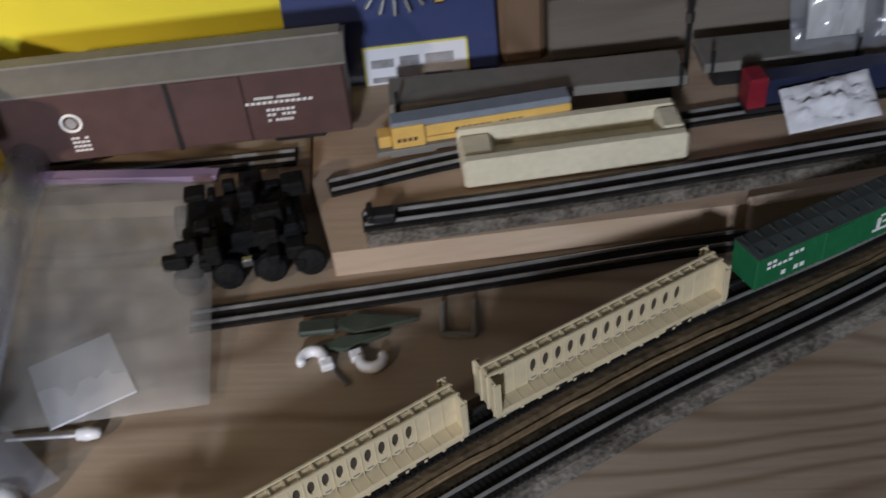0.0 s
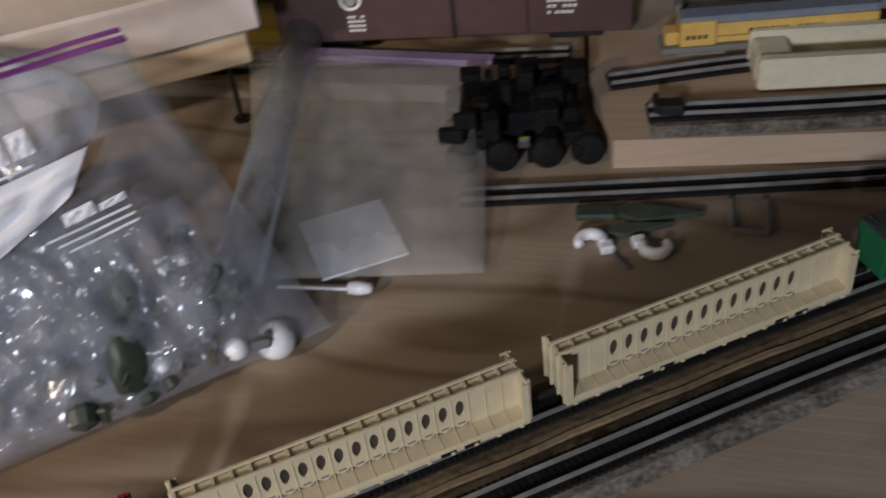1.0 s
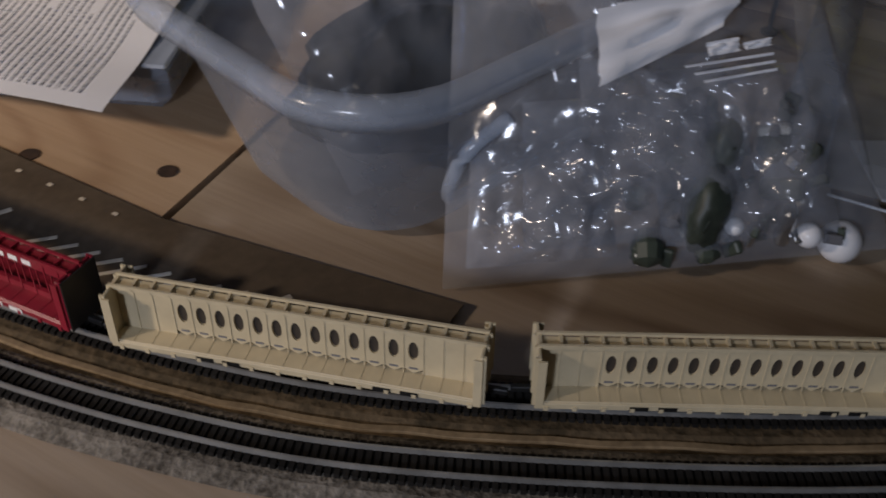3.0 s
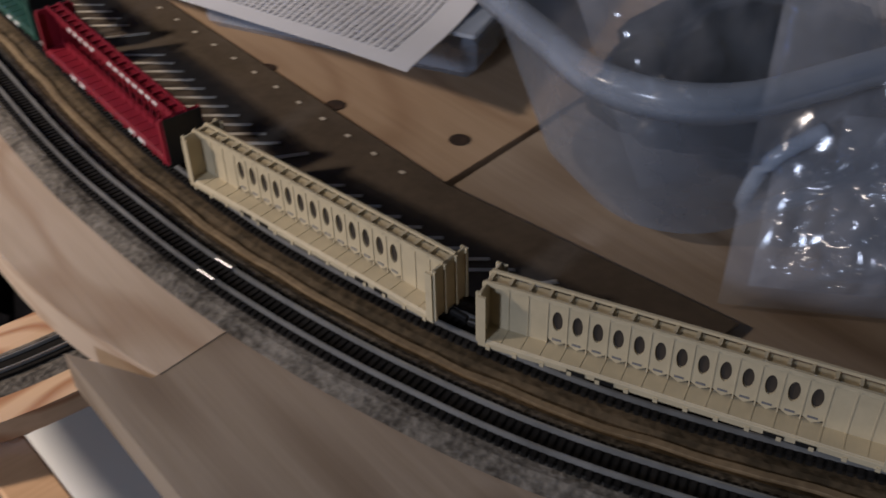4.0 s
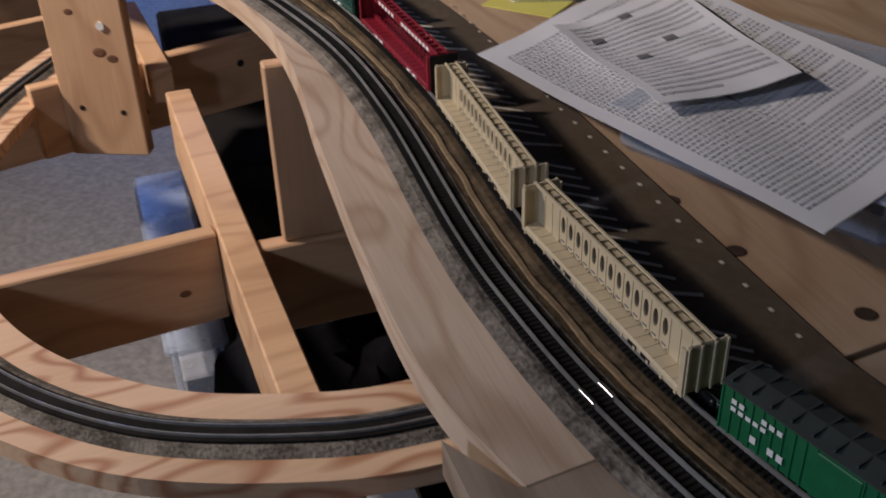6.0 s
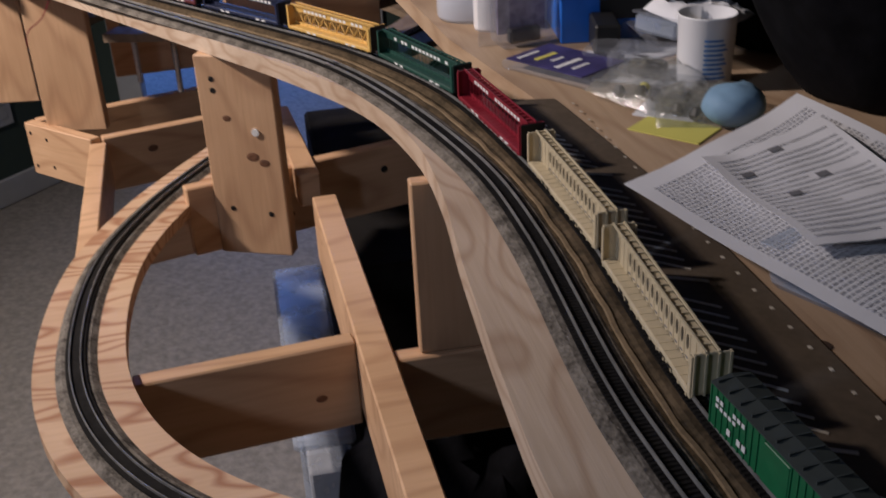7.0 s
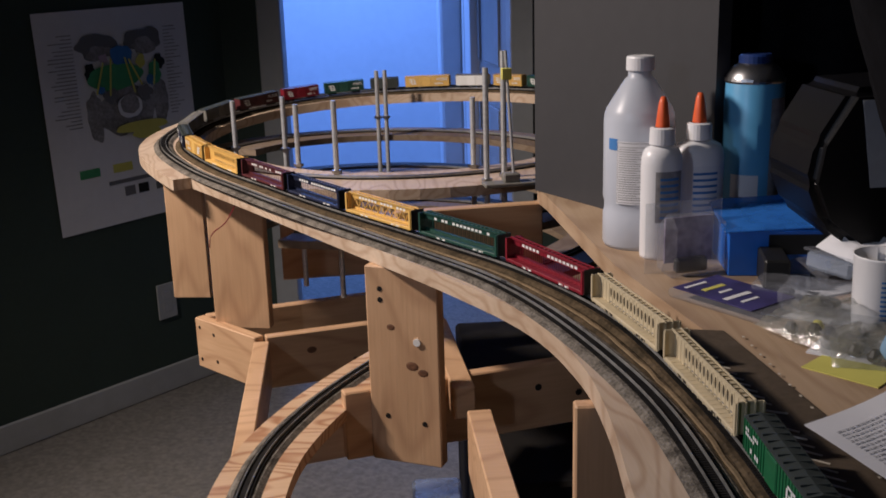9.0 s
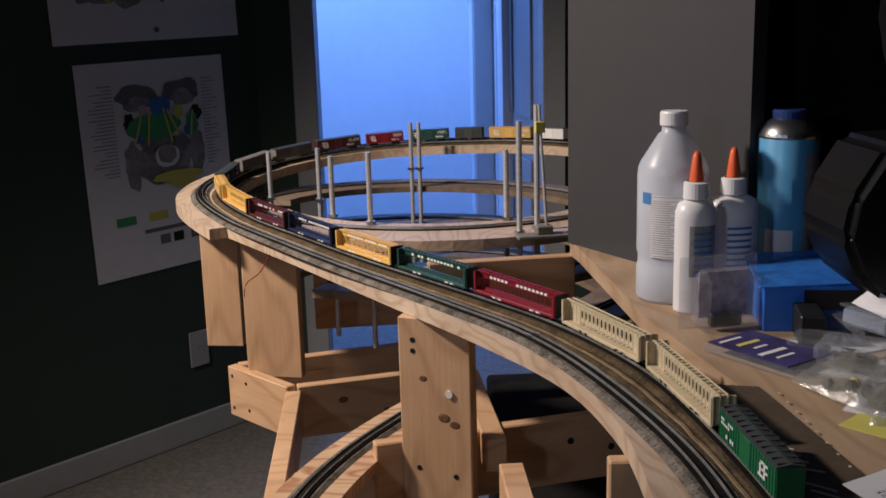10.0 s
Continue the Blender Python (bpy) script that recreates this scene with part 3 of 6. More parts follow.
def centerbeam(material, label, ovals=True, stripes=0, mark=None, seed=1):
    """A centre-beam lumber flat: floor, two end bulkheads, a web down the middle, ribs, chord, trucks."""
    t = thing("centerbeam_car", label, "freight car", "freight train")
    L, H = 0.069, 0.0295
    WEB = 0.0015 if ovals else 0.0010
    fl = box(-L, L, -0.0092, 0.0092, 0.0062, 0.0078, 0.0003)
    part("floor", fl, material, t)
    for s in (-1, 1):
        bm = box(-L, L, s * 0.0092 - 0.0006, s * 0.0092 + 0.0006, 0.0046, 0.0074, 0.0003)
        for i in range(14):
            x = -L + 0.004 + i * (2 * L - 0.008) / 13
            box(x - 0.0008, x + 0.0008, s * 0.0098 - 0.0004, s * 0.0098 + 0.0004, 0.0042, 0.0060, bm=bm)
        part("side_sill", bm, material, t)
        for x in (-0.036, -0.026, 0.030, 0.040):
            part("reporting_mark", box(x, x + 0.0065, s * 0.0100 - 0.00015, s * 0.0100 + 0.00015, 0.0048, 0.0066), BLACK if material is TAN else WHITE, t)
        x = s * L
        bh = part("bulkhead", box(min(x, x - s * 0.0012), max(x, x - s * 0.0012), -0.0092, 0.0092, 0.006, H - 0.001, 0.0003), material, t)
        for y in (-0.0086, -0.003, 0.003, 0.0086):
            part("rib", box(min(x + s * 0.00002, x + s * 0.0010), max(x + s * 0.00002, x + s * 0.0010), y - 0.0005, y + 0.0005, 0.006, H - 0.001), material, bh)
        if material is not TAN:
            part("end_plate", box(min(x + s * 0.0011, x + s * 0.0017), max(x + s * 0.0011, x + s * 0.0017), -0.0090, 0.0090, 0.005, H - 0.0012), BLACK, bh, "black end plate")
        for y in (-0.0096, 0.0096):
            part("flange", box(min(x, x - s * 0.0030), max(x, x - s * 0.0030), y - 0.0004, y + 0.0004, 0.007, H - 0.002), material, bh)
    bays = 19
    w = 2 * (L - 0.001) / bays
    if ovals:
        bm = oval_panel(-L + 0.001, L - 0.001, 0.0078, H - 0.003, -WEB, WEB, bays, 3, 15, bmesh.new())
        part("center_web", bm, material, t, "web with a row of oval openings")
        # thin dark plate added in the web so the openings look shaded
        part("web_core", box(-L + 0.015, L - 0.015, -WEB * 0.4, WEB * 0.4, 0.0082, H - 0.0034), OPENING_SHADE, t, "added dark plate for the shade in the openings")
    else:
        bm = box(-L + 0.001, L - 0.001, -0.0010, 0.0010, 0.0078, 0.0105)
        box(-L + 0.001, L - 0.001, -0.0010, 0.0010, H - 0.0085, H - 0.003, bm=bm)
        for i in range(bays):
            x = -L + 0.001 + (i + 0.5) * w
            if stripes:
                a = Vector((x - w / 2, 0, 0.0105))
                c = Vector((x + w / 2, 0, H - 0.0085))
                if i % 2:
                    a.z, c.z = c.z, a.z
                rod(a, c, 0.0007, 6, bm)
        part("center_web", bm, material, t, "open truss web")
        for s in (-1, 1):
            bar_row(t, -0.050, 0.050, s * 0.0012, H - 0.0072, H - 0.0045, 15, seed)
    bm = bmesh.new()
    for i in range(bays + 1):
        x = -L + 0.001 + i * w
        for s in (-1, 1):
            box(x - 0.00025, x + 0.00025, min(s * WEB, s * (WEB + 0.0003)), max(s * WEB, s * (WEB + 0.0003)), 0.0078, H - 0.003, bm=bm)
            box(x - 0.0003, x + 0.0003, min(s * (WEB + 0.0003), s * 0.009), max(s * (WEB + 0.0003), s * 0.009), 0.0078, 0.00798, bm=bm)
    part("ribbing", bm, material, t)
    bm = box(-L, L, -0.0030, 0.0030, H - 0.0030, H - 0.0018, 0.0003)
    for i in range(bays + 1):
        x = -L + 0.001 + i * w
        box(x - 0.0006, x + 0.0006, -0.0036, 0.0036, H - 0.0018, H - 0.0008, bm=bm)
    for s in (-1, 1):
        box(-L, L, s * 0.0032 - 0.0005, s * 0.0032 + 0.0005, H - 0.0012, H, bm=bm)
    part("top_chord", bm, material, t)
    if ovals:
        bm = bmesh.new()
        for s in (-1, 1):
            for i in range(3, 16):
                x = -L + 0.001 + (i + 0.5) * w
                box(x - 0.0016, x + 0.0016, s * (WEB + 0.0001) - 0.0001, s * (WEB + 0.0001) + 0.0001, 0.0098, 0.0106, bm=bm)
        part("stencil", bm, INK, t, "faint stencilled marks")
    truck(t, -0.051)
    truck(t, 0.051)
    couplers(t, L)
    return t


def boxcar(material, roof, label, half=0.049, seed=2, letters=True, height=0.0275):
    t = thing("boxcar", label, "freight car", "freight train")
    part("body", box(-half, half, -0.0094, 0.0094, 0.0052, height - 0.0015, 0.0004), material, t)
    first_rib = None
    n = 22
    for i in range(n + 1):
        x = -half + 0.001 + i * (2 * half - 0.002) / n
        for s in (-1, 1):
            if abs(x) <= 0.009:
                continue
            if first_rib is None:
                first_rib = part("rib", box(-0.0004, 0.0004, -0.0003, 0.0003, 0.0055, height - 0.002), material, t)
                rib = first_rib
            else:
                rib = new("rib", first_rib.data)
                rib.parent = t
            rib.location = (x, s * 0.0096, 0)
    bm = prism([(-0.0098, height - 0.0015), (0.0098, height - 0.0015), (0.0098, height - 0.0008), (0.0, height + 0.0010), (-0.0098, height - 0.0008)], -half, half)
    bmesh.ops.transform(bm, matrix=Matrix(((0, 0, 1, 0), (1, 0, 0, 0), (0, 1, 0, 0), (0, 0, 0, 1))), verts=bm.verts)
    top = part("roof", bm, roof, t, "dark ribbed roof")
    for i in range(12):
        x = -half + 0.003 + i * (2 * half - 0.006) / 11
        part("roof_rib", box(x - 0.0004, x + 0.0004, -0.0080, 0.0080, height - 0.0006, height + 0.00095), roof, top)
    for s in (-1, 1):
        part("door", box(-0.009, 0.009, s * 0.0098 - 0.0005, s * 0.0098 + 0.0005, 0.0056, height - 0.0025, 0.0004), material, t)
        if letters:
            y = s * 0.0102
            f = min(1.0, half / 0.050)
            bar_row(t, -0.046 * f, -0.022 * f, y, 0.0205, 0.0226, 7, seed)
            bar_row(t, -0.046 * f, -0.022 * f, y, 0.0174, 0.0192, 7, seed + 1)
            bar_row(t, -0.036 * f, -0.016 * f, y, 0.0095, 0.0125, 5, seed + 2)
            bm = box(0.024, 0.036, y - 0.0001, y + 0.0001, 0.0105, 0.0122)
            box(0.030, 0.040, y - 0.0001, y + 0.0001, 0.0152, 0.0168, bm=bm)
            box(0.0335, 0.036, y - 0.0001, y + 0.0001, 0.0122, 0.0215, bm=bm)
            box(0.0262, 0.0288, y - 0.0001, y + 0.0001, 0.0122, 0.0195, bm=bm)
            box(0.028, 0.040, y - 0.0001, y + 0.0001, 0.0200, 0.0216, bm=bm)
            bmesh.ops.scale(bm, vec=(f, 1, 1), verts=bm.verts)
            part("emblem", bm, WHITE, t, "plain white emblem")
    truck(t, -half + 0.016)
    truck(t, half - 0.016)
    couplers(t, half)
    return t


TRAIN = []  # thing, half length; from the tail to the head


def add(car, half):
    TRAIN.append((car, half))


add(boxcar(GREEN_B, ROOF_D, "bright green boxcar with white lettering and emblem", 0.052), 0.052)
first = centerbeam(TAN, "tan lumber flat car with oval openings in its web")
add(first, 0.069)
add(copy_thing(first, Matrix()), 0.069)
add(centerbeam(RED, "red lumber flat car with white lettering", False, 0, seed=3), 0.069)
add(centerbeam(GREEN_D, "dark green lumber flat car with white lettering", False, 0, seed=4), 0.069)
lattice = centerbeam(YELLOW, "yellow lumber flat car with a lattice web", False, 1, seed=5)
add(lattice, 0.069)
add(centerbeam(NAVY, "navy lumber flat car with pale lettering", False, 0, seed=6), 0.069)
add(centerbeam(MAROON, "maroon lumber flat car with pale lettering", False, 0, seed=7), 0.069)
add(centerbeam(YELLOW, "orange-yellow lumber flat car with oval openings", True), 0.069)
add(boxcar(YELLOW, YELLOW, "yellow boxcar with dark door", 0.050, 8), 0.050)
add(boxcar(NAVY, ROOF_D, "dark blue boxcar with white panel", 0.050, 9), 0.050)
add(boxcar(GREY, GREY, "weathered grey boxcar with plain sides", 0.048, 10, False), 0.048)
add(boxcar(GREY, ROOF_D, "grey boxcar with dark roof panels", 0.048, 11, False), 0.048)
add(boxcar(MAROON, ROOF_D, "maroon boxcar with white lettering bars", 0.050, 12), 0.050)
add(boxcar(RED, MAROON, "red boxcar with dull maroon roof", 0.040, 13), 0.040)
add(boxcar(GREEN_D, GREEN_D, "dark green boxcar with pale emblem", 0.042, 14), 0.042)
add(boxcar(ROOF_D, ROOF_D, "short black boxcar with plain sides", 0.030, 15, False), 0.030)
add(boxcar(YELLOW, YELLOW, "yellow boxcar with dark door", 0.048, 16), 0.048)
add(boxcar(WHITE, GREY, "white boxcar with plain grey roof", 0.036, 17, False), 0.036)
add(boxcar(YELLOW, YELLOW, "short yellow boxcar with white lettering", 0.036, 18), 0.036)
add(boxcar(GREEN_D, GREEN_D, "dark green boxcar at the head", 0.050, 19), 0.050)

# ---- things below the deck ----


def holes(spots, r=0.004, parent=None, y=0.0):
    """Dark drilled holes: short sunken plugs on a face that looks along -y."""
    for x, z in spots:
        part("bolt_hole", rod((x, y - 0.0004, z), (x, y + 0.004, z), r, 12), BLACK, parent, "dark drilled bolt hole")


holes([(0.022, -0.20), (0.068, -0.205), (0.018, -0.045), (0.018, -0.058)], 0.0032, bpy.data.objects["post"])
part("plug", rod((0.062, -0.002, -0.105), (0.062, 0.002, -0.105), 0.0045, 10), WHITE, bpy.data.objects["post"], "white plastic plug")

FZ = -0.24
fb1 = board("frame_board", (-0.228, 1.834), (-0.117, 1.720), 0.085, 0.018, FZ, PINE_X, "pine end board of the frame with bolt holes")
holes([(0.012, -0.015), (0.012, -0.07), (0.05, -0.02), (0.055, -0.065)], 0.003, fb1, -0.009)
board("frame_board", (-0.108, 1.722), (0.10, 1.778), 0.085, 0.018, FZ, PINE_X, "pine front rail of the frame")
board("frame_board", (-0.218, 1.838), (0.10, 1.935), 0.085, 0.018, FZ, PINE_X, "pine back rail of the frame")
board("frame_board", (-0.112, 1.708), (-0.078, 1.02), 0.07, 0.024, FZ - 0.004, PINE_Y, "pine joist reaching forward under the loop")
board("frame_board", (-0.075, 1.40), (0.06, 1.44), 0.06, 0.018, FZ - 0.004, PINE_X, "short pine cross piece")
KNOT = mat("pine_knot", (0.20, 0.09, 0.04), 0.7, noise_scale=300, dark=0.5)
holes([(0.30, -0.045), (0.245, -0.03), (0.12, -0.06)], 0.0045, bpy.data.objects["cross_joist.002"], -0.009)
for nm, x, z, r in (("cross_joist", 0.15, -0.05, 0.004), ("cross_joist.001", 0.16, -0.035, 0.005), ("frame_board.001", 0.07, -0.03, 0.006), ("frame_board.001", 0.14, -0.055, 0.004), ("cross_joist.002", 0.06, -0.03, 0.005)):
    part("knot", lathe([(0.0, 0.0003), (r * 0.6, 0.0004), (r, 0.0)], 14, pose(x, -0.0091, z, 90, 0, 0), 1.3, 0.9), KNOT, bpy.data.objects[nm], "dark oval knot")
for x, z, r in ((0.055, -0.135, 0.006), (0.068, -0.142, 0.005), (0.03, -0.09, 0.004)):
    part("knot", lathe([(0.0, 0.0003), (r * 0.6, 0.0004), (r, 0.0)], 14, pose(x, -0.0001, z, 90, 0, 0), 1.3, 0.9), KNOT, bpy.data.objects["post"], "dark oval knot")
board("far_board", (-0.10, 1.96), (0.20, 1.99), 0.10, 0.018, -0.12, PINE_X, "pine board in the shade under the spiral")

tub = thing("storage_tub", "clear plastic storage tub with white papers on the carpet", "storage tub")
part("tub", box(0.12, 0.195, 1.42, 1.95, FLOOR, FLOOR + 0.36, 0.01), FOGGY, tub)
part("lid", box(0.112, 0.203, 1.41, 1.96, FLOOR + 0.361, FLOOR + 0.38, 0.006), FOGGY, tub)
part("paper_sheet", box(0.13, 0.185, 1.44, 1.93, FLOOR + 0.01, FLOOR + 0.30, 0.004), PAPER, tub)
bm = bmesh.new()
bmesh.ops.create_icosphere(bm, subdivisions=4, radius=1.0)
for v in bm.verts:
    k = 1 + 0.22 * noise.noise(v.co * 2.1) + 0.08 * noise.noise(v.co * 6)
    v.co = Vector((v.co.x * 0.16 * k, v.co.y * 0.20 * k, max(v.co.z, -0.75) * 0.32 * k))
solo("duffel_bag", bm, DARKCLOTH, "crumpled black cloth bag on the carpet", "bag", m=pose(0.32, 1.27, FLOOR + 0.24), smooth=True)
crate = thing("white_crate", "white plastic crate with a dark slot on the carpet", "crate")
part("body", box(0.19, 0.36, 0.88, 1.07, FLOOR, FLOOR + 0.36, 0.012), WHITE, crate)
part("rim", box(0.182, 0.368, 0.872, 1.078, FLOOR + 0.361, FLOOR + 0.385, 0.006), WHITE, crate)
slab = solo("white_card", box(-0.09, 0.09, -0.06, 0.06, 0, 0.012, 0.003), PAPER, "white card leaning in the dark below the deck", "card", m=pose(0.47, 1.30, FLOOR + 0.50, 12, 18, 30))
# plain block added to darken the space below the deck
shade_block = solo("dark_carton", box(0.215, 1.1, 1.50, 2.2, FLOOR, FLOOR + 0.60, 0.006), UNDER_SHADE, "near-black block added for the darkness under the deck", "carton")

# ---- wall things ----


def on_wall(u, z):
    return WALL_M @ Matrix.Translation((u, -0.003, z))


def sheet(w, h, name, material, parent, x=0.0, z=0.0, y=0.0):
    return part(name, box(x, x + w, -0.0012 - y, 0.0 - y, z, z + h), material, parent)


GREENP = mat("printed_green", (0.08, 0.34, 0.14), 0.8, noise_scale=40, dark=0.8)
BLUEP = mat("printed_blue", (0.06, 0.20, 0.50), 0.8, noise_scale=40, dark=0.8)
YELP = mat("printed_yellow", (0.62, 0.58, 0.12), 0.8, noise_scale=40, dark=0.9)
PINKP = mat("printed_pink", (0.50, 0.38, 0.46), 0.8, noise_scale=40, dark=0.9)
GREYP = mat("printed_grey", (0.34, 0.33, 0.33), 0.8, noise_scale=120, dark=0.5)


def blob(w, h, seed, m, lumps=0.25, n=40):
    pts = []
    for k in range(n):
        a = 2 * math.pi * k / n
        r = 1 + lumps * noise.noise(Vector((math.cos(a) * 1.7, math.sin(a) * 1.7, seed * 3.1)))
        pts.append((w * r * math.cos(a), h * r * math.sin(a)))
    bm = prism(pts, 0, 0.0004)
    bmesh.ops.transform(bm, matrix=m @ Matrix.Rotation(radians(90), 4, "X"), verts=bm.verts)
    return bm


WU, WZ, PW, PH = -0.513, -0.424, 0.506, 0.632
chart = thing("wall_chart", "white wall chart with a coloured diagram and keys", "poster", m=on_wall(WU, WZ) @ pose(0, 0, 0, 0, -1.2, 0))
sheet(PW, PH, "paper", PAPER, chart)
y = -0.0016
DRAWN = ((GREYP, 0.53, 0.53, 0.21, 0.11, 0.25), (GREYP, 0.31, 0.52, 0.055, 0.11, 0.3), (GREYP, 0.76, 0.55, 0.060, 0.10, 0.3), (INK, 0.37, 0.83, 0.125, 0.062, 0.35), (INK, 0.69, 0.84, 0.125, 0.062, 0.35),
         (GREYP, 0.38, 0.805, 0.085, 0.034, 0.4), (GREYP, 0.68, 0.815, 0.085, 0.034, 0.4), (BLACK, 0.305, 0.72, 0.035, 0.035, 0.5), (BLACK, 0.775, 0.735, 0.035, 0.035, 0.5),
         (GREENP, 0.475, 0.69, 0.19, 0.062, 0.2), (GREENP, 0.735, 0.685, 0.045, 0.055, 0.3), (BLUEP, 0.525, 0.785, 0.070, 0.045, 0.3), (PINKP, 0.40, 0.775, 0.03, 0.022, 0.5), (YELP, 0.645, 0.745, 0.035, 0.030, 0.5),
         (BLUEP, 0.70, 0.655, 0.022, 0.026, 0.5), (BLUEP, 0.36, 0.635, 0.026, 0.018, 0.5), (INK, 0.42, 0.60, 0.05, 0.035, 0.6), (INK, 0.66, 0.60, 0.05, 0.035, 0.6), (PAPER, 0.54, 0.545, 0.085, 0.055, 0.1), (GREYP, 0.54, 0.555, 0.065, 0.045, 0.1),
         (YELP, 0.60, 0.445, 0.18, 0.026, 0.12), (YELP, 0.63, 0.41, 0.10, 0.026, 0.12))
for i, (mt, x, z, w, h, lump) in enumerate(DRAWN):
    part("printed_patch", blob(w * PW, h * PH, i, Matrix.Translation((x * PW, y - 0.0003 * (i + 1), z * PH)), lump), mt, chart)
for x, z, ln, tilt in ((0.36, 0.69, 0.075, 20), (0.43, 0.69, 0.085, 8), (0.56, 0.69, 0.085, -12), (0.60, 0.70, 0.07, -25), (0.73, 0.69, 0.06, 10)):
    part("printed_line", box(-0.0028, 0.0028, -0.0006, 0.0, -ln * PH, ln * PH, m=Matrix.Translation((x * PW, y - 0.0076, z * PH)) @ Matrix.Rotation(radians(tilt), 4, "Y")), YELP, chart)
for x, mt in ((0.16, GREENP), (0.38, YELP), (0.58, PINKP)):
    sheet(0.13 * PW, 0.04 * PH, "key_patch", mt, chart, x * PW, 0.245 * PH, 0.0014)
for x, mt in ((0.44, INK), (0.535, BLACK), (0.66, INK)):
    sheet(0.07 * PW, 0.045 * PH, "key_patch", mt, chart, x * PW, 0.125 * PH, 0.0014)
rnd = random.Random(4)
for i in range(26):
    for x0, x1 in ((0.05, 0.22), (0.83, 0.95)):
        w = (0.35 + 0.65 * rnd.random()) * (x1 - x0)
        sheet(w * PW, 0.0035 * PH, "text_line", GREYP, chart, (x1 - w if x0 < 0.5 else x0) * PW, (0.48 + i * 0.0165) * PH, 0.0014)
sheet(0.40 * PW, 0.018 * PH, "text_line", INK, chart, 0.34 * PW, 0.19 * PH, 0.0014)
KU, KZ, KW = -0.578, 0.262, 0.63
cal = thing("wall_calendar", "white wall calendar with a flower picture and a pin hole", "calendar", m=on_wall(KU, KZ) @ pose(0, 0, 0, 0, -1.2, 0))
sheet(KW, 0.30, "paper", PAPER, cal)
for i, mt in enumerate((GREYP, YELP, GREYP, ORANGE, GREYP)):
    part("printed_patch", blob(0.05, 0.035, i + 20, Matrix.Translation((0.14 + 0.055 * i, -0.0016 - 0.0004 * i, 0.14 + 0.012 * (i % 2))), 0.6), mt, cal)
part("pin", rod((KW * 0.53, -0.004, 0.03), (KW * 0.53, 0, 0.03), 0.008, 12), INK, cal)
OU, OZ = -0.222, -0.758
outlet = thing("wall_outlet", "white double wall outlet above the baseboard", "outlet", m=on_wall(OU, OZ))
part("plate", box(0, 0.07, -0.006, 0.0, 0, 0.115, 0.002), TRIM, outlet)
for z in (0.022, 0.064):
    part("socket", box(0.018, 0.052, -0.0075, -0.0062, z, z + 0.028, 0.001), TRIM, outlet)

# ---- doorway and hall ----
door = thing("hall_door", "white panelled door standing open in the hall", "door", m=pose(0.545, 3.80, FLOOR, 0, 0, 97))
part("leaf", box(0, 0.76, 0, 0.035, 0.01, 2.03, 0.003), TRIM, door)
for x in (0.10, 0.42):
    for z0, z1 in ((0.20, 0.80), (0.95, 1.55), (1.65, 1.92)):
        part("panel", box(x, x + 0.24, 0.036, 0.043, z0, z1, 0.006), TRIM, door)
lampth = thing("pendant_lamp", "glass and brass hanging lamp in the hall", "pendant lamp")
PL = pose(0.20, 4.35, 0)
part("shade", lathe([(0.07, 0.44), (0.085, 0.47), (0.10, 0.56), (0.105, 0.66), (0.09, 0.70), (0.0, 0.71)], 16, PL), FOGGY, lampth, "ribbed glass shade", True)
part("ring", lathe([(0.108, 0.54), (0.112, 0.55), (0.108, 0.56)], 20, PL), STEEL, lampth)
part("cord", rod((0.20, 4.35, 0.70), (0.20, 4.35, 1.42), 0.004), BLACK, lampth)
cab = thing("hall_cabinet", "tall white hall cabinet", "cabinet")
part("body", box(0.33, 0.42, 4.70, 5.00, FLOOR, 0.42, 0.01), HALL, cab)
part("top", box(0.30, 0.42, 4.66, 5.04, 0.421, 0.455, 0.01), HALL, cab)

# ---- panel and bottles on the bench ----
solo("charcoal_board", prism([(0.296, 1.592), (0.452, 1.300), (0.470, 1.310), (0.316, 1.602)], 0.0017, 0.95), PANEL, "tall charcoal board standing on the bench", "board")
BP = pose(0.368, 1.296, 0.0017) @ Matrix.Diagonal((1.0, 1.0, 1.03, 1))
bottle = thing("alcohol_bottle", "tall milky plastic bottle with white cap and printed label", "bottle")
part("body", lathe([(0.0, 0.0), (0.036, 0.0), (0.038, 0.004), (0.038, 0.035), (0.0365, 0.040), (0.0365, 0.048), (0.038, 0.053), (0.038, 0.134), (0.0372, 0.141), (0.0350, 0.147), (0.0165, 0.176), (0.0130, 0.179), (0.0125, 0.186)], 40, BP), BOTTLE, bottle, "", True)
part("liquid", lathe([(0.0, 0.002), (0.0345, 0.003), (0.0365, 0.036), (0.0355, 0.05), (0.0365, 0.054), (0.0365, 0.135), (0.0, 0.135)], 32, BP), BOTTLE, bottle, "cloudy liquid seen through the wall", True)
part("cap", lathe([(0.0145, 0.185), (0.0150, 0.186), (0.0150, 0.198), (0.014, 0.200), (0.0, 0.200)], 28, BP), GLUE, bottle, "white screw cap")


def wrap(r, a0, a1, z0, z1, m, n=14, sx=1.0, sy=1.0):
    bm = bmesh.new()
    lo, hi = [], []
    for i in range(n + 1):
        a = radians(a0 + (a1 - a0) * i / n)
        lo.append(bm.verts.new(m @ Vector((r * math.cos(a) * sx, r * math.sin(a) * sy, z0))))
        hi.append(bm.verts.new(m @ Vector((r * math.cos(a) * sx, r * math.sin(a) * sy, z1))))
    for i in range(n):
        bm.faces.new((lo[i], lo[i + 1], hi[i + 1], hi[i]))
    return bm


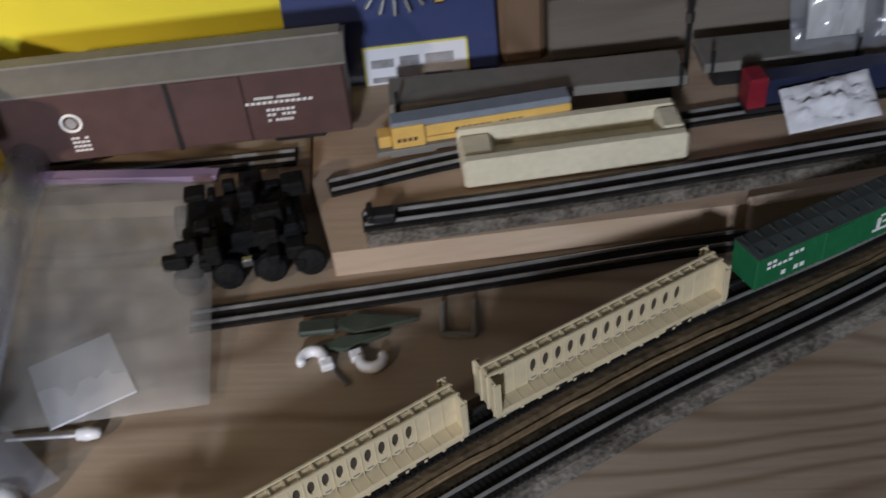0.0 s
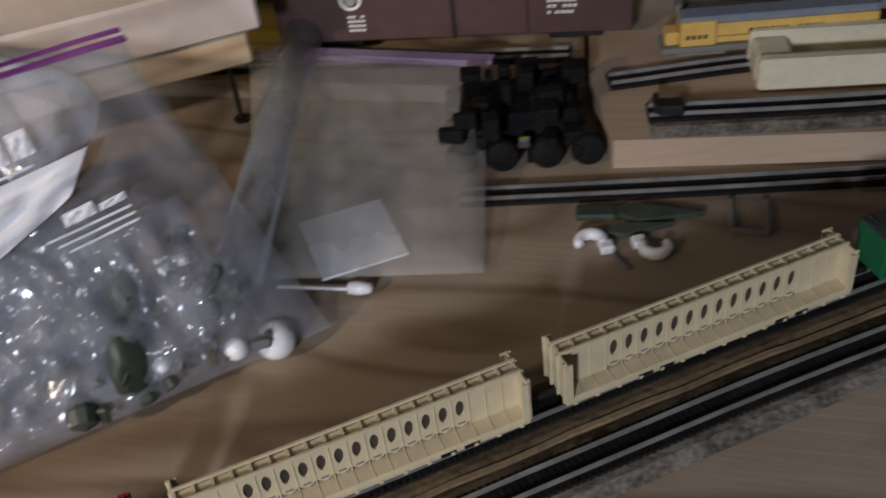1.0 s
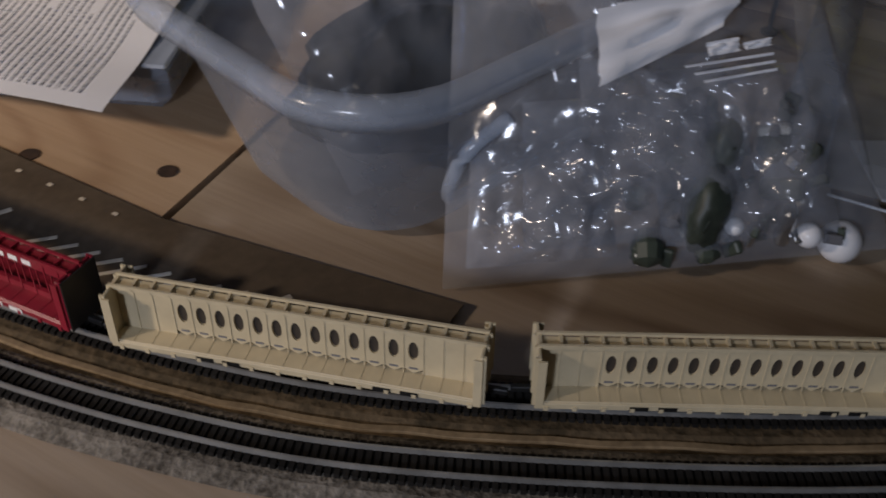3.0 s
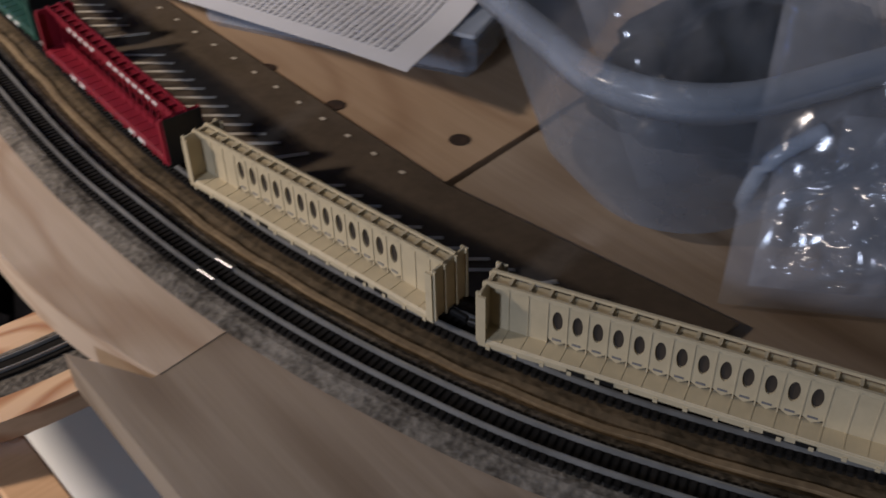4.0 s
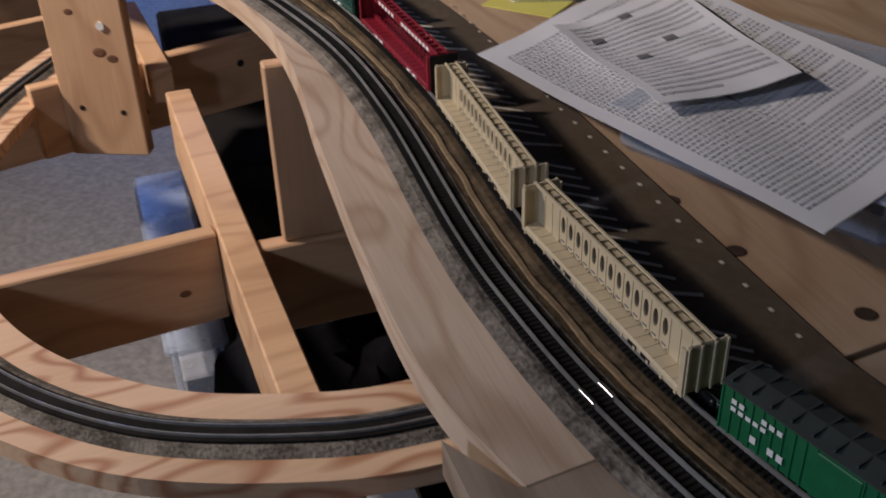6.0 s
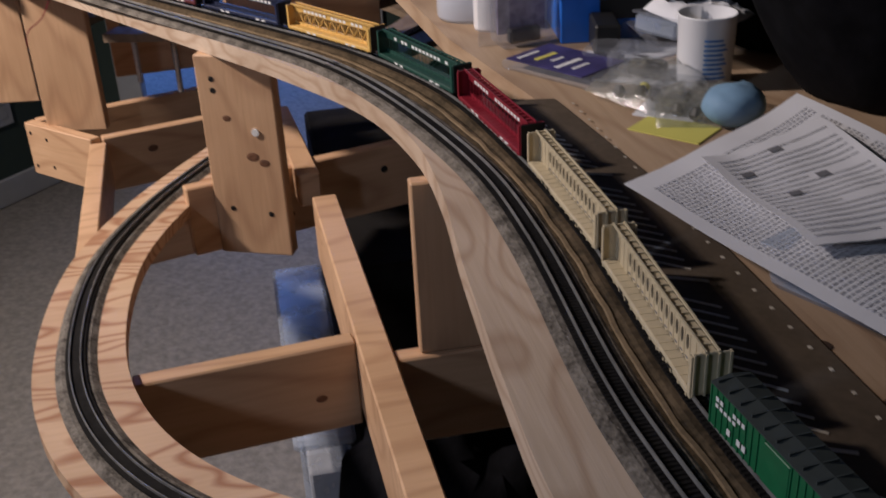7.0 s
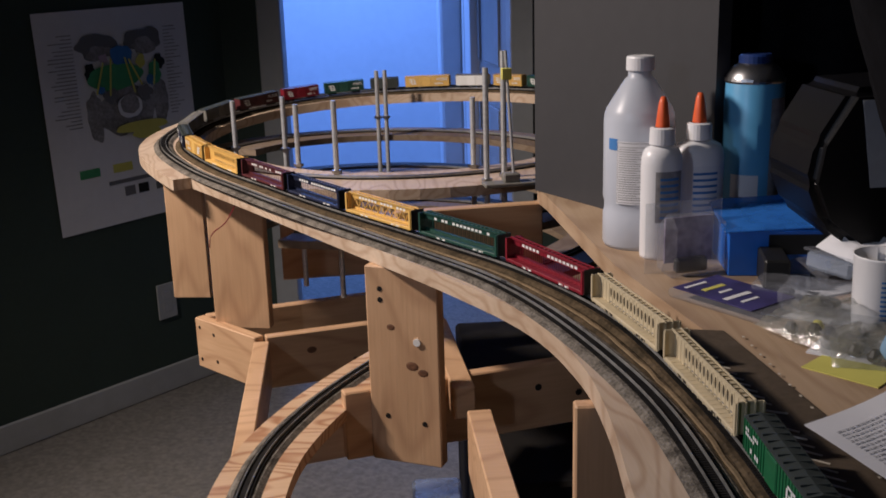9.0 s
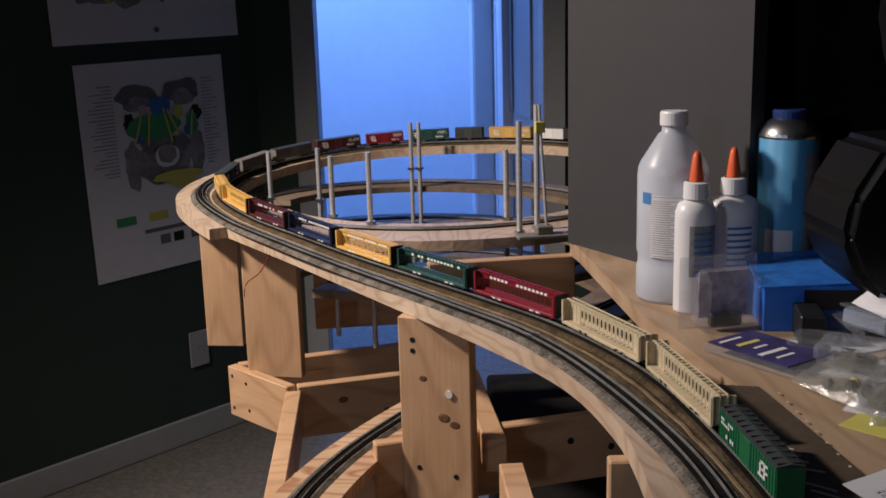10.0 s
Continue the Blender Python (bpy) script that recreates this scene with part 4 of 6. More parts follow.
part("label", wrap(0.0384, -140, -86, 0.050, 0.116, BP), PAPER, bottle, "white printed label")
part("label_edge", wrap(0.0384, -158, -139, 0.106, 0.118, BP), BLUEP, bottle, "blue label edge")
for i in range(24):
    part("text_line", wrap(0.0386, -136, -90 - 4 * (i * 7 % 5), 0.0545 + i * 0.0024, 0.0552 + i * 0.0024, BP, 6), GREYP, bottle)
for a0, a1, z0, z1 in ((-138.5, -87.5, 0.0515, 0.0520), (-138.5, -87.5, 0.1140, 0.1145), (-138.5, -138, 0.0515, 0.1145), (-88, -87.5, 0.0515, 0.1145)):
    part("label_line", wrap(0.0386, a0, a1, z0, z1, BP, 6), INK, bottle)
for k, (gx, gy, h, turn) in enumerate(((0.379, 1.240, 0.134, 8), (0.424, 1.262, 0.134, 2))):
    g = thing("glue_bottle", "white glue bottle with an orange twist cap", "glue bottle", "glue bottles")
    GP, WD = pose(gx, gy, 0.0017, 0, 0, turn), (0.72, 0.92)[k]
    part("body", lathe([(0.0, 0.0), (0.029, 0.0), (0.030, 0.003), (0.030, h * 0.74), (0.0292, h * 0.80), (0.0255, h * 0.855), (0.017, h * 0.885), (0.013, h * 0.90)], 32, GP, WD, 0.62), GLUE, g, "", True)
    part("collar", lathe([(0.0128, h * 0.895), (0.0135, h * 0.90), (0.0130, h * 1.02), (0.010, h * 1.03)], 24, GP), GLUE, g, "ribbed white collar")
    part("tip", lathe([(0.0075, h * 1.03), (0.0065, h * 1.10), (0.0045, h * 1.22), (0.0025, h * 1.26), (0, h * 1.262)], 20, GP), ORANGE, g, "orange twist tip", True)
    part("label", wrap(0.0303, -125, -40, h * 0.30, h * 0.70, GP, 12, WD, 0.62), GREYP if k == 0 else PAPER, g, "printed label")
    for i in range(7):
        part("text_line", wrap(0.0306, -112, -55, h * (0.33 + 0.05 * i), h * (0.35 + 0.05 * i), GP, 6, WD, 0.62), BLUEP, g)
CP = pose(0.494, 1.298, 0.0017) @ Matrix.Diagonal((0.95, 0.95, 1.025, 1))
can = thing("aerosol_can", "blue printed solvent can with steel dome and blue lid", "can")
part("body", lathe([(0.0, 0.0), (0.033, 0.0), (0.0335, 0.003), (0.0335, 0.172), (0.0325, 0.174)], 36, CP), CANBLUE, can, "", True)
part("rim", lathe([(0.0338, 0.170), (0.0345, 0.172), (0.0338, 0.175)], 32, CP), STEEL, can)
part("dome", lathe([(0.033, 0.174), (0.031, 0.179), (0.025, 0.186), (0.0185, 0.190)], 32, CP), STEEL, can, "steel dome", True)
part("cap", lathe([(0.0188, 0.189), (0.019, 0.197), (0.017, 0.199), (0, 0.199)], 24, CP), mat("dark_blue_cap", (0.012, 0.035, 0.16), 0.45, noise_scale=60, dark=0.8), can, "blue cap")
part("label", wrap(0.0337, -75, 0, 0.02, 0.155, CP), GREYP, can, "grey back label")
part("label", wrap(0.0337, -150, -95, 0.05, 0.075, CP), PAPER, can, "white band")

# ---- packs and clutter beside the bottles ----


def dome_pack(x, y, turn, w, d, h, label):
    t = thing("blister_pack", label, "blister pack", "blister packs", m=pose(x, y, 0.0017, 0, 0, turn))
    part("card", box(-w / 2, w / 2, -d / 2, d / 2, 0, 0.0015), PAPER, t)
    bm = box(-w * 0.38, w * 0.38, -d * 0.38, d * 0.38, 0.0016, h, h * 0.22)
    part("dome", bm, CLEAR, t, "clear plastic dome")
    part("content", box(-w * 0.2, w * 0.2, -d * 0.2, d * 0.2, 0.0018, h * 0.45, 0.003), BLACK, t)
    return t


stand = thing("blister_pack", "clear plastic blister standing on edge with a dark card inside", "blister pack", "blister packs", m=pose(0.392, 1.168, 0.0017, 0, 0, 12))
part("shell", box(-0.034, 0.034, -0.016, 0.016, 0.0, 0.062, 0.010), CLEAR, stand, "clear domed shell")
part("flange", box(-0.042, 0.042, 0.0165, 0.0180, 0, 0.072, 0.0005), CLEAR, stand)
part("card", box(-0.026, 0.026, 0.006, 0.008, 0.012, 0.058), mat("lilac_card", (0.46, 0.42, 0.55), 0.5, noise_scale=90, second=(0.16, 0.12, 0.20)), stand, "mottled purple and white card")
part("content", box(-0.018, 0.016, -0.006, 0.004, 0.004, 0.018, 0.002), BLACK, stand)
pk = thing("hanging_pack", "purple and white printed pack lying flat in clear plastic", "pack", m=pose(0.418, 1.055, 0.0017, 0, 0, -58))
part("tray", box(-0.075, 0.075, -0.034, 0.034, 0, 0.009, 0.003), CLEAR, pk, "clear plastic tray")
part("card", box(-0.070, 0.02, -0.030, 0.030, 0.0092, 0.0102), mat("printed_purple", (0.06, 0.05, 0.18), 0.5, noise_scale=60, dark=0.5), pk, "purple printed card")
for i in range(5):
    part("text_line", box(-0.062 + i * 0.015, -0.0585 + i * 0.015 + 0.002 * (i % 2), -0.024 + 0.006 * (i % 3), 0.004 + 0.006 * (i % 2), 0.0103, 0.0107), YELP if i == 1 else PAPER, pk)
dome_pack(0.520, 1.125, 20, 0.10, 0.07, 0.022, "clear dome pack with small dark parts on a white card")
dome_pack(0.470, 1.040, -35, 0.085, 0.060, 0.026, "clear lidded pack of small metal parts")
batt = thing("battery_pack", "black card of batteries lying among packs", "battery pack", m=pose(0.462, 1.135, 0.0017, 0, 0, 78))
part("card", box(-0.034, 0.034, -0.012, 0.012, 0, 0.030, 0.002), BLACK, batt)
part("text_line", box(-0.022, 0.020, -0.0128, -0.0122, 0.010, 0.020), GREYP, batt)
CLOTHG = film("small_parts_bag", (0.70, 0.68, 0.55), 0.12, 0.12, 0.06, 0.7, 90)


def pouch(name, corners, puff, material, parent, nu=18, nv=14, wrinkle=0.004, seed=0, crease=1.0):
    """A soft pouch between four corners: two sheets, puffed and crumpled."""
    a, b, c, d = (Vector(q) for q in corners)
    nrm = (b - a).cross(d - a).normalized()
    bm = bmesh.new()
    grids = []
    for side in (0, 1):
        g = []
        for i in range(nu + 1):
            col = []
            for j in range(nv + 1):
                u, v = i / nu, j / nv
                q = a.lerp(b, u).lerp(d.lerp(c, u), v)
                w = (max(0.0, 16 * u * (1 - u) * v * (1 - v))) ** 0.45
                n1 = noise.noise(Vector((u * 3.2 + seed, v * 3.2, side * 5.0)))
                n2 = noise.noise(Vector((u * 9 * crease + seed, v * 7 * crease, side * 9.0)))
                n3 = noise.noise(Vector(((u * 15 + v * 6) * crease + seed, v * 4 - u * 3, 3.0)))
                k = puff * w * (1 if side else 0.12)
                q = q + nrm * (k + wrinkle * (1.4 * n1 + 2.2 * (abs(n2) - 0.2) + 1.2 * (abs(n3) - 0.2)) * min(1, w + 0.15))
                if q.z < 0.0022:
                    q.z = 0.0022 + 0.0006 * side
                col.append(bm.verts.new(q))
            g.append(col)
        grids.append(g)
    for g in grids:
        for i in range(nu):
            for j in range(nv):
                bm.faces.new((g[i][j], g[i + 1][j], g[i + 1][j + 1], g[i][j + 1]))
    return part(name, bm, material, parent, smooth=True)


for k, (x, y, turn, w, d, seed) in enumerate(((0.455, 0.985, 30, 0.09, 0.08, 3), (0.475, 0.925, -20, 0.08, 0.06, 7))):
    bag = thing("parts_bag", "small clear bag of parts on the bench", "parts bag", "small parts bags")
    m = pose(x, y, 0.003, 0, 0, turn)
    pouch("film", [m @ Vector(q) for q in ((-w / 2, -d / 2, 0), (w / 2, -d / 2, 0), (w / 2, d / 2, 0.006), (-w / 2, d / 2, 0.006))], 0.022, CLOTHG, bag, seed=seed)
    rnd = random.Random(seed)
    for i in range(5):
        part("small_part", lathe([(0, 0), (0.005, 0.0), (0.006, 0.004), (0.003, 0.009), (0, 0.010)], 10,
                                 m @ pose((rnd.random() - 0.5) * w * 0.6, (rnd.random() - 0.5) * d * 0.6, 0.001)), (BLACK, YELP, STEEL, INK, BLACK)[i], bag)
dome_pack(0.452, 1.085, -35, 0.06, 0.05, 0.018, "small clear pack with dark screws on a card")
dome_pack(0.462, 0.955, 50, 0.07, 0.05, 0.020, "clear pack of red and black parts")
tray = thing("parts_tray", "clear lidded tray of small metal parts", "parts tray", m=pose(0.515, 1.075, 0.0265, 0, 6, 25))
part("tray", box(-0.036, 0.036, -0.026, 0.026, 0, 0.016, 0.003), FOGGY, tray)
part("lid", box(-0.038, 0.038, -0.028, 0.028, 0.0162, 0.019, 0.001), CLEAR, tray)
for i in range(6):
    part("metal_part", lathe([(0, 0), (0.006, 0.0), (0.006, 0.003), (0.002, 0.004), (0, 0.004)], 10, pose(-0.024 + 0.0095 * i, 0.012 * (-1) ** i, 0.0195)), STEEL, tray)
solo("yellow_card", box(-0.03, 0.03, -0.02, 0.02, 0, 0.001), YELP, "small yellow card on the bench", "card", m=pose(0.440, 0.905, 0.0017, 0, 0, -50))
bluething = thing("blue_box", "bright blue plastic box with a raised translucent lid", "plastic box", m=pose(0.482, 1.195, 0.0017, 0, 0, -8))
bm = box(-0.050, 0.050, -0.045, -0.042, 0, 0.046, 0.0008)
box(-0.050, 0.050, 0.042, 0.045, 0, 0.046, 0.0008, bm=bm)
box(-0.050, -0.047, -0.0419, 0.0419, 0, 0.046, 0.0008, bm=bm)
box(0.047, 0.050, -0.0419, 0.0419, 0, 0.046, 0.0008, bm=bm)
box(-0.0469, 0.0469, -0.0419, 0.0419, 0, 0.003, bm=bm)
part("tray", bm, BLUE, bluething)
part("lid", box(-0.056, 0.056, -0.050, 0.050, 0.0, 0.0022, 0.0008, m=Matrix.Translation((0, 0.0, 0.0525)) @ Euler((radians(6), radians(-3), 0)).to_matrix().to_4x4()), film("blue_film", (0.06, 0.24, 0.80), 0.55, 0.15, 0.06, 0.1), bluething, "translucent blue lid")
part("front_strip", box(-0.012, 0.051, -0.0462, -0.0452, 0.022, 0.042), BLACK, bluething, "dark strip along the front")
bm = prism([(-0.035, 0.0), (0.115, 0.0), (0.10, 0.030), (0.075, 0.115), (0.05, 0.088)], 0.0, 0.002)
bmesh.ops.transform(bm, matrix=Matrix.Translation((0, 0.062, 0)) @ Matrix.Rotation(radians(82), 4, "X"), verts=bm.verts)
part("standing_sheet", bm, BLUE, bluething, "blue sheet standing behind the box")
rag = thing("white_rag", "crumpled white tissue on the packs", "tissue")
pouch("tissue", [(0.478, 1.075, 0.052), (0.512, 1.005, 0.040), (0.565, 1.03, 0.050), (0.525, 1.105, 0.066)], 0.012, PAPER, rag, wrinkle=0.005, seed=12)
sponge = bmesh.new()
bmesh.ops.create_icosphere(sponge, subdivisions=3, radius=1)
for v in sponge.verts:
    v.co = Vector((v.co.x * 0.025, v.co.y * 0.023, (v.co.z + 1) * 0.017)) * (1 + 0.08 * noise.noise(v.co * 2))
solo("blue_pad", sponge, mat("pale_blue_pad", (0.20, 0.33, 0.48), 0.7, noise_scale=80, dark=0.85), "pale blue round pad on the bench", "pad", m=pose(0.486, 0.900, 0.0017), smooth=True)
bm = bmesh.new()
bmesh.ops.create_icosphere(bm, subdivisions=5, radius=1.0)
for v in bm.verts:
    k = 1 + 0.20 * noise.noise(v.co * 1.6 + Vector((3, 1, 0))) + 0.06 * noise.noise(v.co * 5)
    w = 0.50 + 0.56 * (v.co.z + 1) / 2
    v.co = Vector((v.co.x * 0.17 * k * w - 0.03 * v.co.z, v.co.y * 0.17 * k * w, (max(v.co.z, -0.8) + 0.8) * 0.22 * k))
solo("black_jacket", bm, DARKCLOTH, "black cloth jacket heaped on the bench", "jacket", m=pose(0.608, 0.935, 0.002), smooth=True)

cup = thing("printed_tub", "white round tub with blue printed lines", "tub", m=pose(0.506, 1.000, 0.0017) @ Matrix.Diagonal((0.82, 0.82, 0.95, 1)))
part("wall", lathe([(0.0, 0.0), (0.027, 0.0), (0.028, 0.002), (0.030, 0.064), (0.0312, 0.066), (0.0285, 0.066), (0.0265, 0.004), (0.0, 0.004)], 32), GLUE, cup, "", True)
for i in range(9):
    part("text_line", wrap(0.0302, -118, -70 - 5 * (i % 3), 0.012 + i * 0.0042, 0.0138 + i * 0.0042, Matrix(), 8), BLUEP, cup)
GLOSSBLACK = mat("gloss_black_plastic", (0.005, 0.005, 0.006), 0.42, noise_scale=50, dark=0.6, spec=0.25)
app = thing("black_appliance", "glossy black plastic appliance tipped up with a grey data plate", "appliance")
bm = prism([(0.458, 0.114), (0.464, 0.150), (0.492, 0.196), (0.70, 0.204), (0.70, 0.004), (0.585, 0.004), (0.538, 0.026), (0.474, 0.076)], 0.0, 0.11)
bmesh.ops.transform(bm, matrix=Matrix.Translation((0, 1.16, 0)) @ Matrix.Rotation(radians(90), 4, "X"), verts=bm.verts)
bmesh.ops.bevel(bm, geom=list(bm.edges), offset=0.008, segments=3, affect="EDGES")
part("housing", bm, GLOSSBLACK, app)
bm = prism([(0.500, 0.186), (0.640, 0.190), (0.640, 0.112), (0.512, 0.110)], 0.0, 0.0012)
bmesh.ops.transform(bm, matrix=Matrix.Translation((0, 1.0498, 0)) @ Matrix.Rotation(radians(90), 4, "X"), verts=bm.verts)
part("data_plate", bm, mat("grey_data_plate", (0.34, 0.35, 0.38), 0.5, noise_scale=60, dark=0.85), app, "grey data plate")
for i in range(6):
    part("text_line", box(0.545, 0.600 + 0.008 * (i % 2), 1.0478, 1.0484, 0.176 - i * 0.0065, 0.1785 - i * 0.0065), INK, app)
part("symbol", box(0.530, 0.546, 1.0478, 1.0484, 0.116, 0.138), BLACK, app)

# folded black sheet, added to keep the room beyond the bench dark
bm = bmesh.new()
g = []
for i in range(61):
    u = i / 60
    fold = 0.018 * math.sin(u * 34) + 0.010 * math.sin(u * 71 + 1)
    g.append([bm.verts.new((0.480 + 1.0 * u, 1.335 + 0.12 * u + fold * (1 - 0.4 * j / 8) + w, 0.004 + 0.95 * j / 8)) for j in range(9) for w in (0.0, 0.004)])
for i in range(60):
    for j in range(8):
        for w in (0, 1):
            bm.faces.new((g[i][2 * j + w], g[i + 1][2 * j + w], g[i + 1][2 * j + 2 + w], g[i][2 * j + 2 + w]))
solo("black_curtain", bm, DARKCLOTH, "black folded backdrop added for the dark room behind the bench", "curtain", smooth=True)

# ---- papers on a clear case ----
case = thing("clear_case", "flat clear plastic case under the papers", "plastic case", m=pose(0.50, 0.60, 0.0017, 0, 0, 25))
part("tray", box(-0.075, 0.10, -0.065, 0.10, 0, 0.026, 0.006), FOGGY, case)
part("lid", box(-0.078, 0.103, -0.068, 0.103, 0.0265, 0.029, 0.001), FOGGY, case)


def paper(name, corners, label, rows, seed, lift=0.0):
    """A printed sheet, a little curled, with bars for its unreadable lines."""
    a, b, c, d = (Vector(q) for q in corners)
    t = thing(name, label, "paper sheet", "papers")

    def at(u, v, up=0.0):
        q = a.lerp(b, u).lerp(d.lerp(c, u), v)
        q.z += 0.006 * (abs(u - 0.5) * 2) ** 2 * 0.5 + 0.0035 * noise.noise(Vector((u * 2.5 + seed, v * 2.5, 0))) + up
        return q

    bm = bmesh.new()
    n = 16
    for up in (0.0, 0.0005):
        g = [[bm.verts.new(at(i / n, j / n, up)) for j in range(n + 1)] for i in range(n + 1)]
        for i in range(n):
            for j in range(n):
                bm.faces.new((g[i][j], g[i + 1][j], g[i + 1][j + 1], g[i][j + 1]))
    part("sheet", bm, PAPER, t, smooth=True)
    rnd = random.Random(seed)
    for r in range(rows):
        v = 0.06 + 0.88 * r / rows
        bm = bmesh.new()
        u = 0.06
        stop = 0.94 if r % 6 else 0.5
        while u < stop:
            w = 0.006 + 0.018 * rnd.random()
            q = [at(u, v, 0.0010), at(min(u + w, stop), v, 0.0010), at(min(u + w, stop), v + 0.30 * 0.88 / rows, 0.0010), at(u, v + 0.30 * 0.88 / rows, 0.0010)]
            bm.faces.new([bm.verts.new(x) for x in q])
            u += w + 0.005
        part("text_line", bm, PRINT, t)
    return t, at


sheet1, at1 = paper("printed_sheet", ((0.409, 0.497, 0.030), (0.560, 0.565, 0.034), (0.515, 0.86, 0.032), (0.343, 0.757, 0.026)), "white printed instruction sheet with small text, lying on a clear case", 58, 2)
sheet2, at2 = paper("folded_leaflet", ((0.402, 0.632, 0.036), (0.490, 0.632, 0.040), (0.500, 0.80, 0.038), (0.398, 0.765, 0.034)), "folded white leaflet with two dark pictures on top of the sheet", 20, 5)
for u, v in ((0.12, 0.72), (0.45, 0.86), (0.55, 0.55), (0.25, 0.45)):
    bm = bmesh.new()
    bm.faces.new([bm.verts.new(at2(u + a, v + b, 0.0014)) for a, b in ((0, 0), (0.09, 0), (0.09, 0.045), (0, 0.045))])
    part("picture", bm, INK, sheet2, "small dark picture")

# ---- printed road beside the line ----
road = thing("road_strip", "printed dark road sheet with pale parking lines beside the track", "road sheet")
rl = [q for q in INNER if 0.30 < q.y < 1.02][::8]
rs = sides(rl)
outline = [(q + s * 0.0175).to_2d() for q, s in zip(rl, rs)]
part("sheet", prism(outline + [Vector((0.372, 1.0)), Vector((0.390, 0.80)), Vector((0.392, 0.45)), Vector((0.415, 0.31))], 0.0022, 0.0032), ROAD, road)
rnd = random.Random(8)
for g0, cnt in ((0.395, 9), (0.535, 11), (0.695, 11), (0.855, 9)):
    for i in range(cnt):
        yy = g0 + i * 0.0115
        c = min(rl, key=lambda q: abs(q.y - yy))
        x = c.x + 0.026
        part("parking_line", box(-0.010, 0.012, -0.0010, 0.0010, 0.00325, 0.0036, m=pose(x + 0.008, yy, 0, 0, 0, -42)), ROADLINE, road)
    c = min(rl, key=lambda q: abs(q.y - g0 + 0.016))
    part("lane_line", box(-0.011, 0.013, -0.0013, 0.0013, 0.00325, 0.0036, m=pose(c.x + 0.036, g0 - 0.018, 0, 0, 0, -28)), ROADLINE, road)
for i in range(26):
    part("lane_dash", box(-0.0009, 0.0009, -0.0014, 0.0014, 0.00325, 0.0036, m=pose(0.383, 0.47 + i * 0.0205, 0)), ROADLINE, road)
HOLE = mat("dark_drilled_hole", (0.05, 0.025, 0.012), 0.9, noise_scale=200, dark=0.4)
for x, y in ((0.391, 0.595), (0.396, 0.54), (0.421, 0.475)):
    part("drilled_hole", lathe([(0.0045, 0.0), (0.0050, 0.0006), (0.003, 0.0006), (0.0, 0.0004)], 14, pose(x, y, 0.0015)), HOLE, bpy.data.objects["bench_top"], "dark drilled hole")

# ---- plastic bin ----
BM_ = pose(0.512, 0.388, 0.0017, 0, 0, -15.5)
binth = thing("plastic_bin", "frosted rounded plastic bin with a rolled rim, full of bags", "plastic bin")


def rrect(w, d, r, z, n=8):
    out = []
    for cx, cy, a0 in ((w - r, d - r, 0), (-w + r, d - r, 90), (-w + r, -d + r, 180), (w - r, -d + r, 270)):
        for i in range(n + 1):
            a = radians(a0 + 90 * i / n)
            out.append(Vector((cx + r * math.cos(a), cy + r * math.sin(a), z)))
    return out


def shell(rings, m, bm=None, closed_bottom=True):
    bm = bm or bmesh.new()
    rr = [[bm.verts.new(m @ q) for q in ring_] for ring_ in rings]
    for a, b in zip(rr, rr[1:]):
        for i in range(len(a)):
            bm.faces.new((a[i], a[(i + 1) % len(a)], b[(i + 1) % len(a)], b[i]))
    if closed_bottom:
        bm.faces.new(rr[0])
    return bm


part("tub", shell([rrect(0.075, 0.050, 0.035, 0.0), rrect(0.083, 0.058, 0.04, 0.006), rrect(0.104, 0.080, 0.045, 0.080), rrect(0.107, 0.083, 0.046, 0.082)], BM_), FOGGY, binth, "", True)
part("rim", shell([rrect(0.107, 0.083, 0.046, 0.081), rrect(0.116, 0.092, 0.050, 0.083), rrect(0.119, 0.095, 0.052, 0.090), rrect(0.116, 0.092, 0.050, 0.096), rrect(0.109, 0.085, 0.047, 0.094)], BM_, closed_bottom=False), FOGGY, binth, "glossy rolled rim", True)
hand = glide([(-0.035, -0.0855, 0.066), (-0.052, -0.080, 0.055), (-0.055, -0.073, 0.035), (-0.045, -0.069, 0.024), (0.0, -0.0675, 0.020), (0.04, -0.0675, 0.020)], 0.004)
part("moulded_ridge", tube([BM_ @ q for q in hand], 0.0032), FOGGY, binth, "moulded ridge on the wall", True)
inb = thing("bagged_sheets", "crumpled clear bag with dark sheets inside the bin", "parts bag")
pouch("film", [BM_ @ Vector(q) for q in ((-0.075, -0.035, 0.02), (0.05, -0.04, 0.02), (0.06, 0.045, 0.135), (-0.085, 0.05, 0.135))], 0.03, CLEAR, inb, 30, 26, 0.006, 21)
bm = bmesh.new()
bmesh.ops.create_icosphere(bm, subdivisions=4, radius=1.0)
for v in bm.verts:
    k = 1 + 0.25 * noise.noise(v.co * 2.3) + 0.10 * abs(noise.noise(v.co * 7))
    v.co = BM_ @ Vector((v.co.x * 0.066 * k, v.co.y * 0.044 * k, 0.040 + v.co.z * 0.030 * k))
part("filling", bm, mat("bagged_dark_parts", (0.05, 0.055, 0.06), 0.35, noise_scale=70, dark=0.4), inb, "dark bundled sheets", True)

# ---- large zip bag of parts leaning on the bin ----
zb = thing("zip_bag", "clear zip bag full of small parts with purple zip", "zip bag")
ZA, ZB_, ZC, ZD = Vector((0.418, 0.322, 0.003)), Vector((0.545, 0.172, 0.003)), Vector((0.592, 0.262, 0.125)), Vector((0.505, 0.370, 0.125))
pouch("film", [ZA, ZB_, ZC, ZD], 0.030, CLEAR, zb, 46, 40, 0.0058, 31, 0.5)


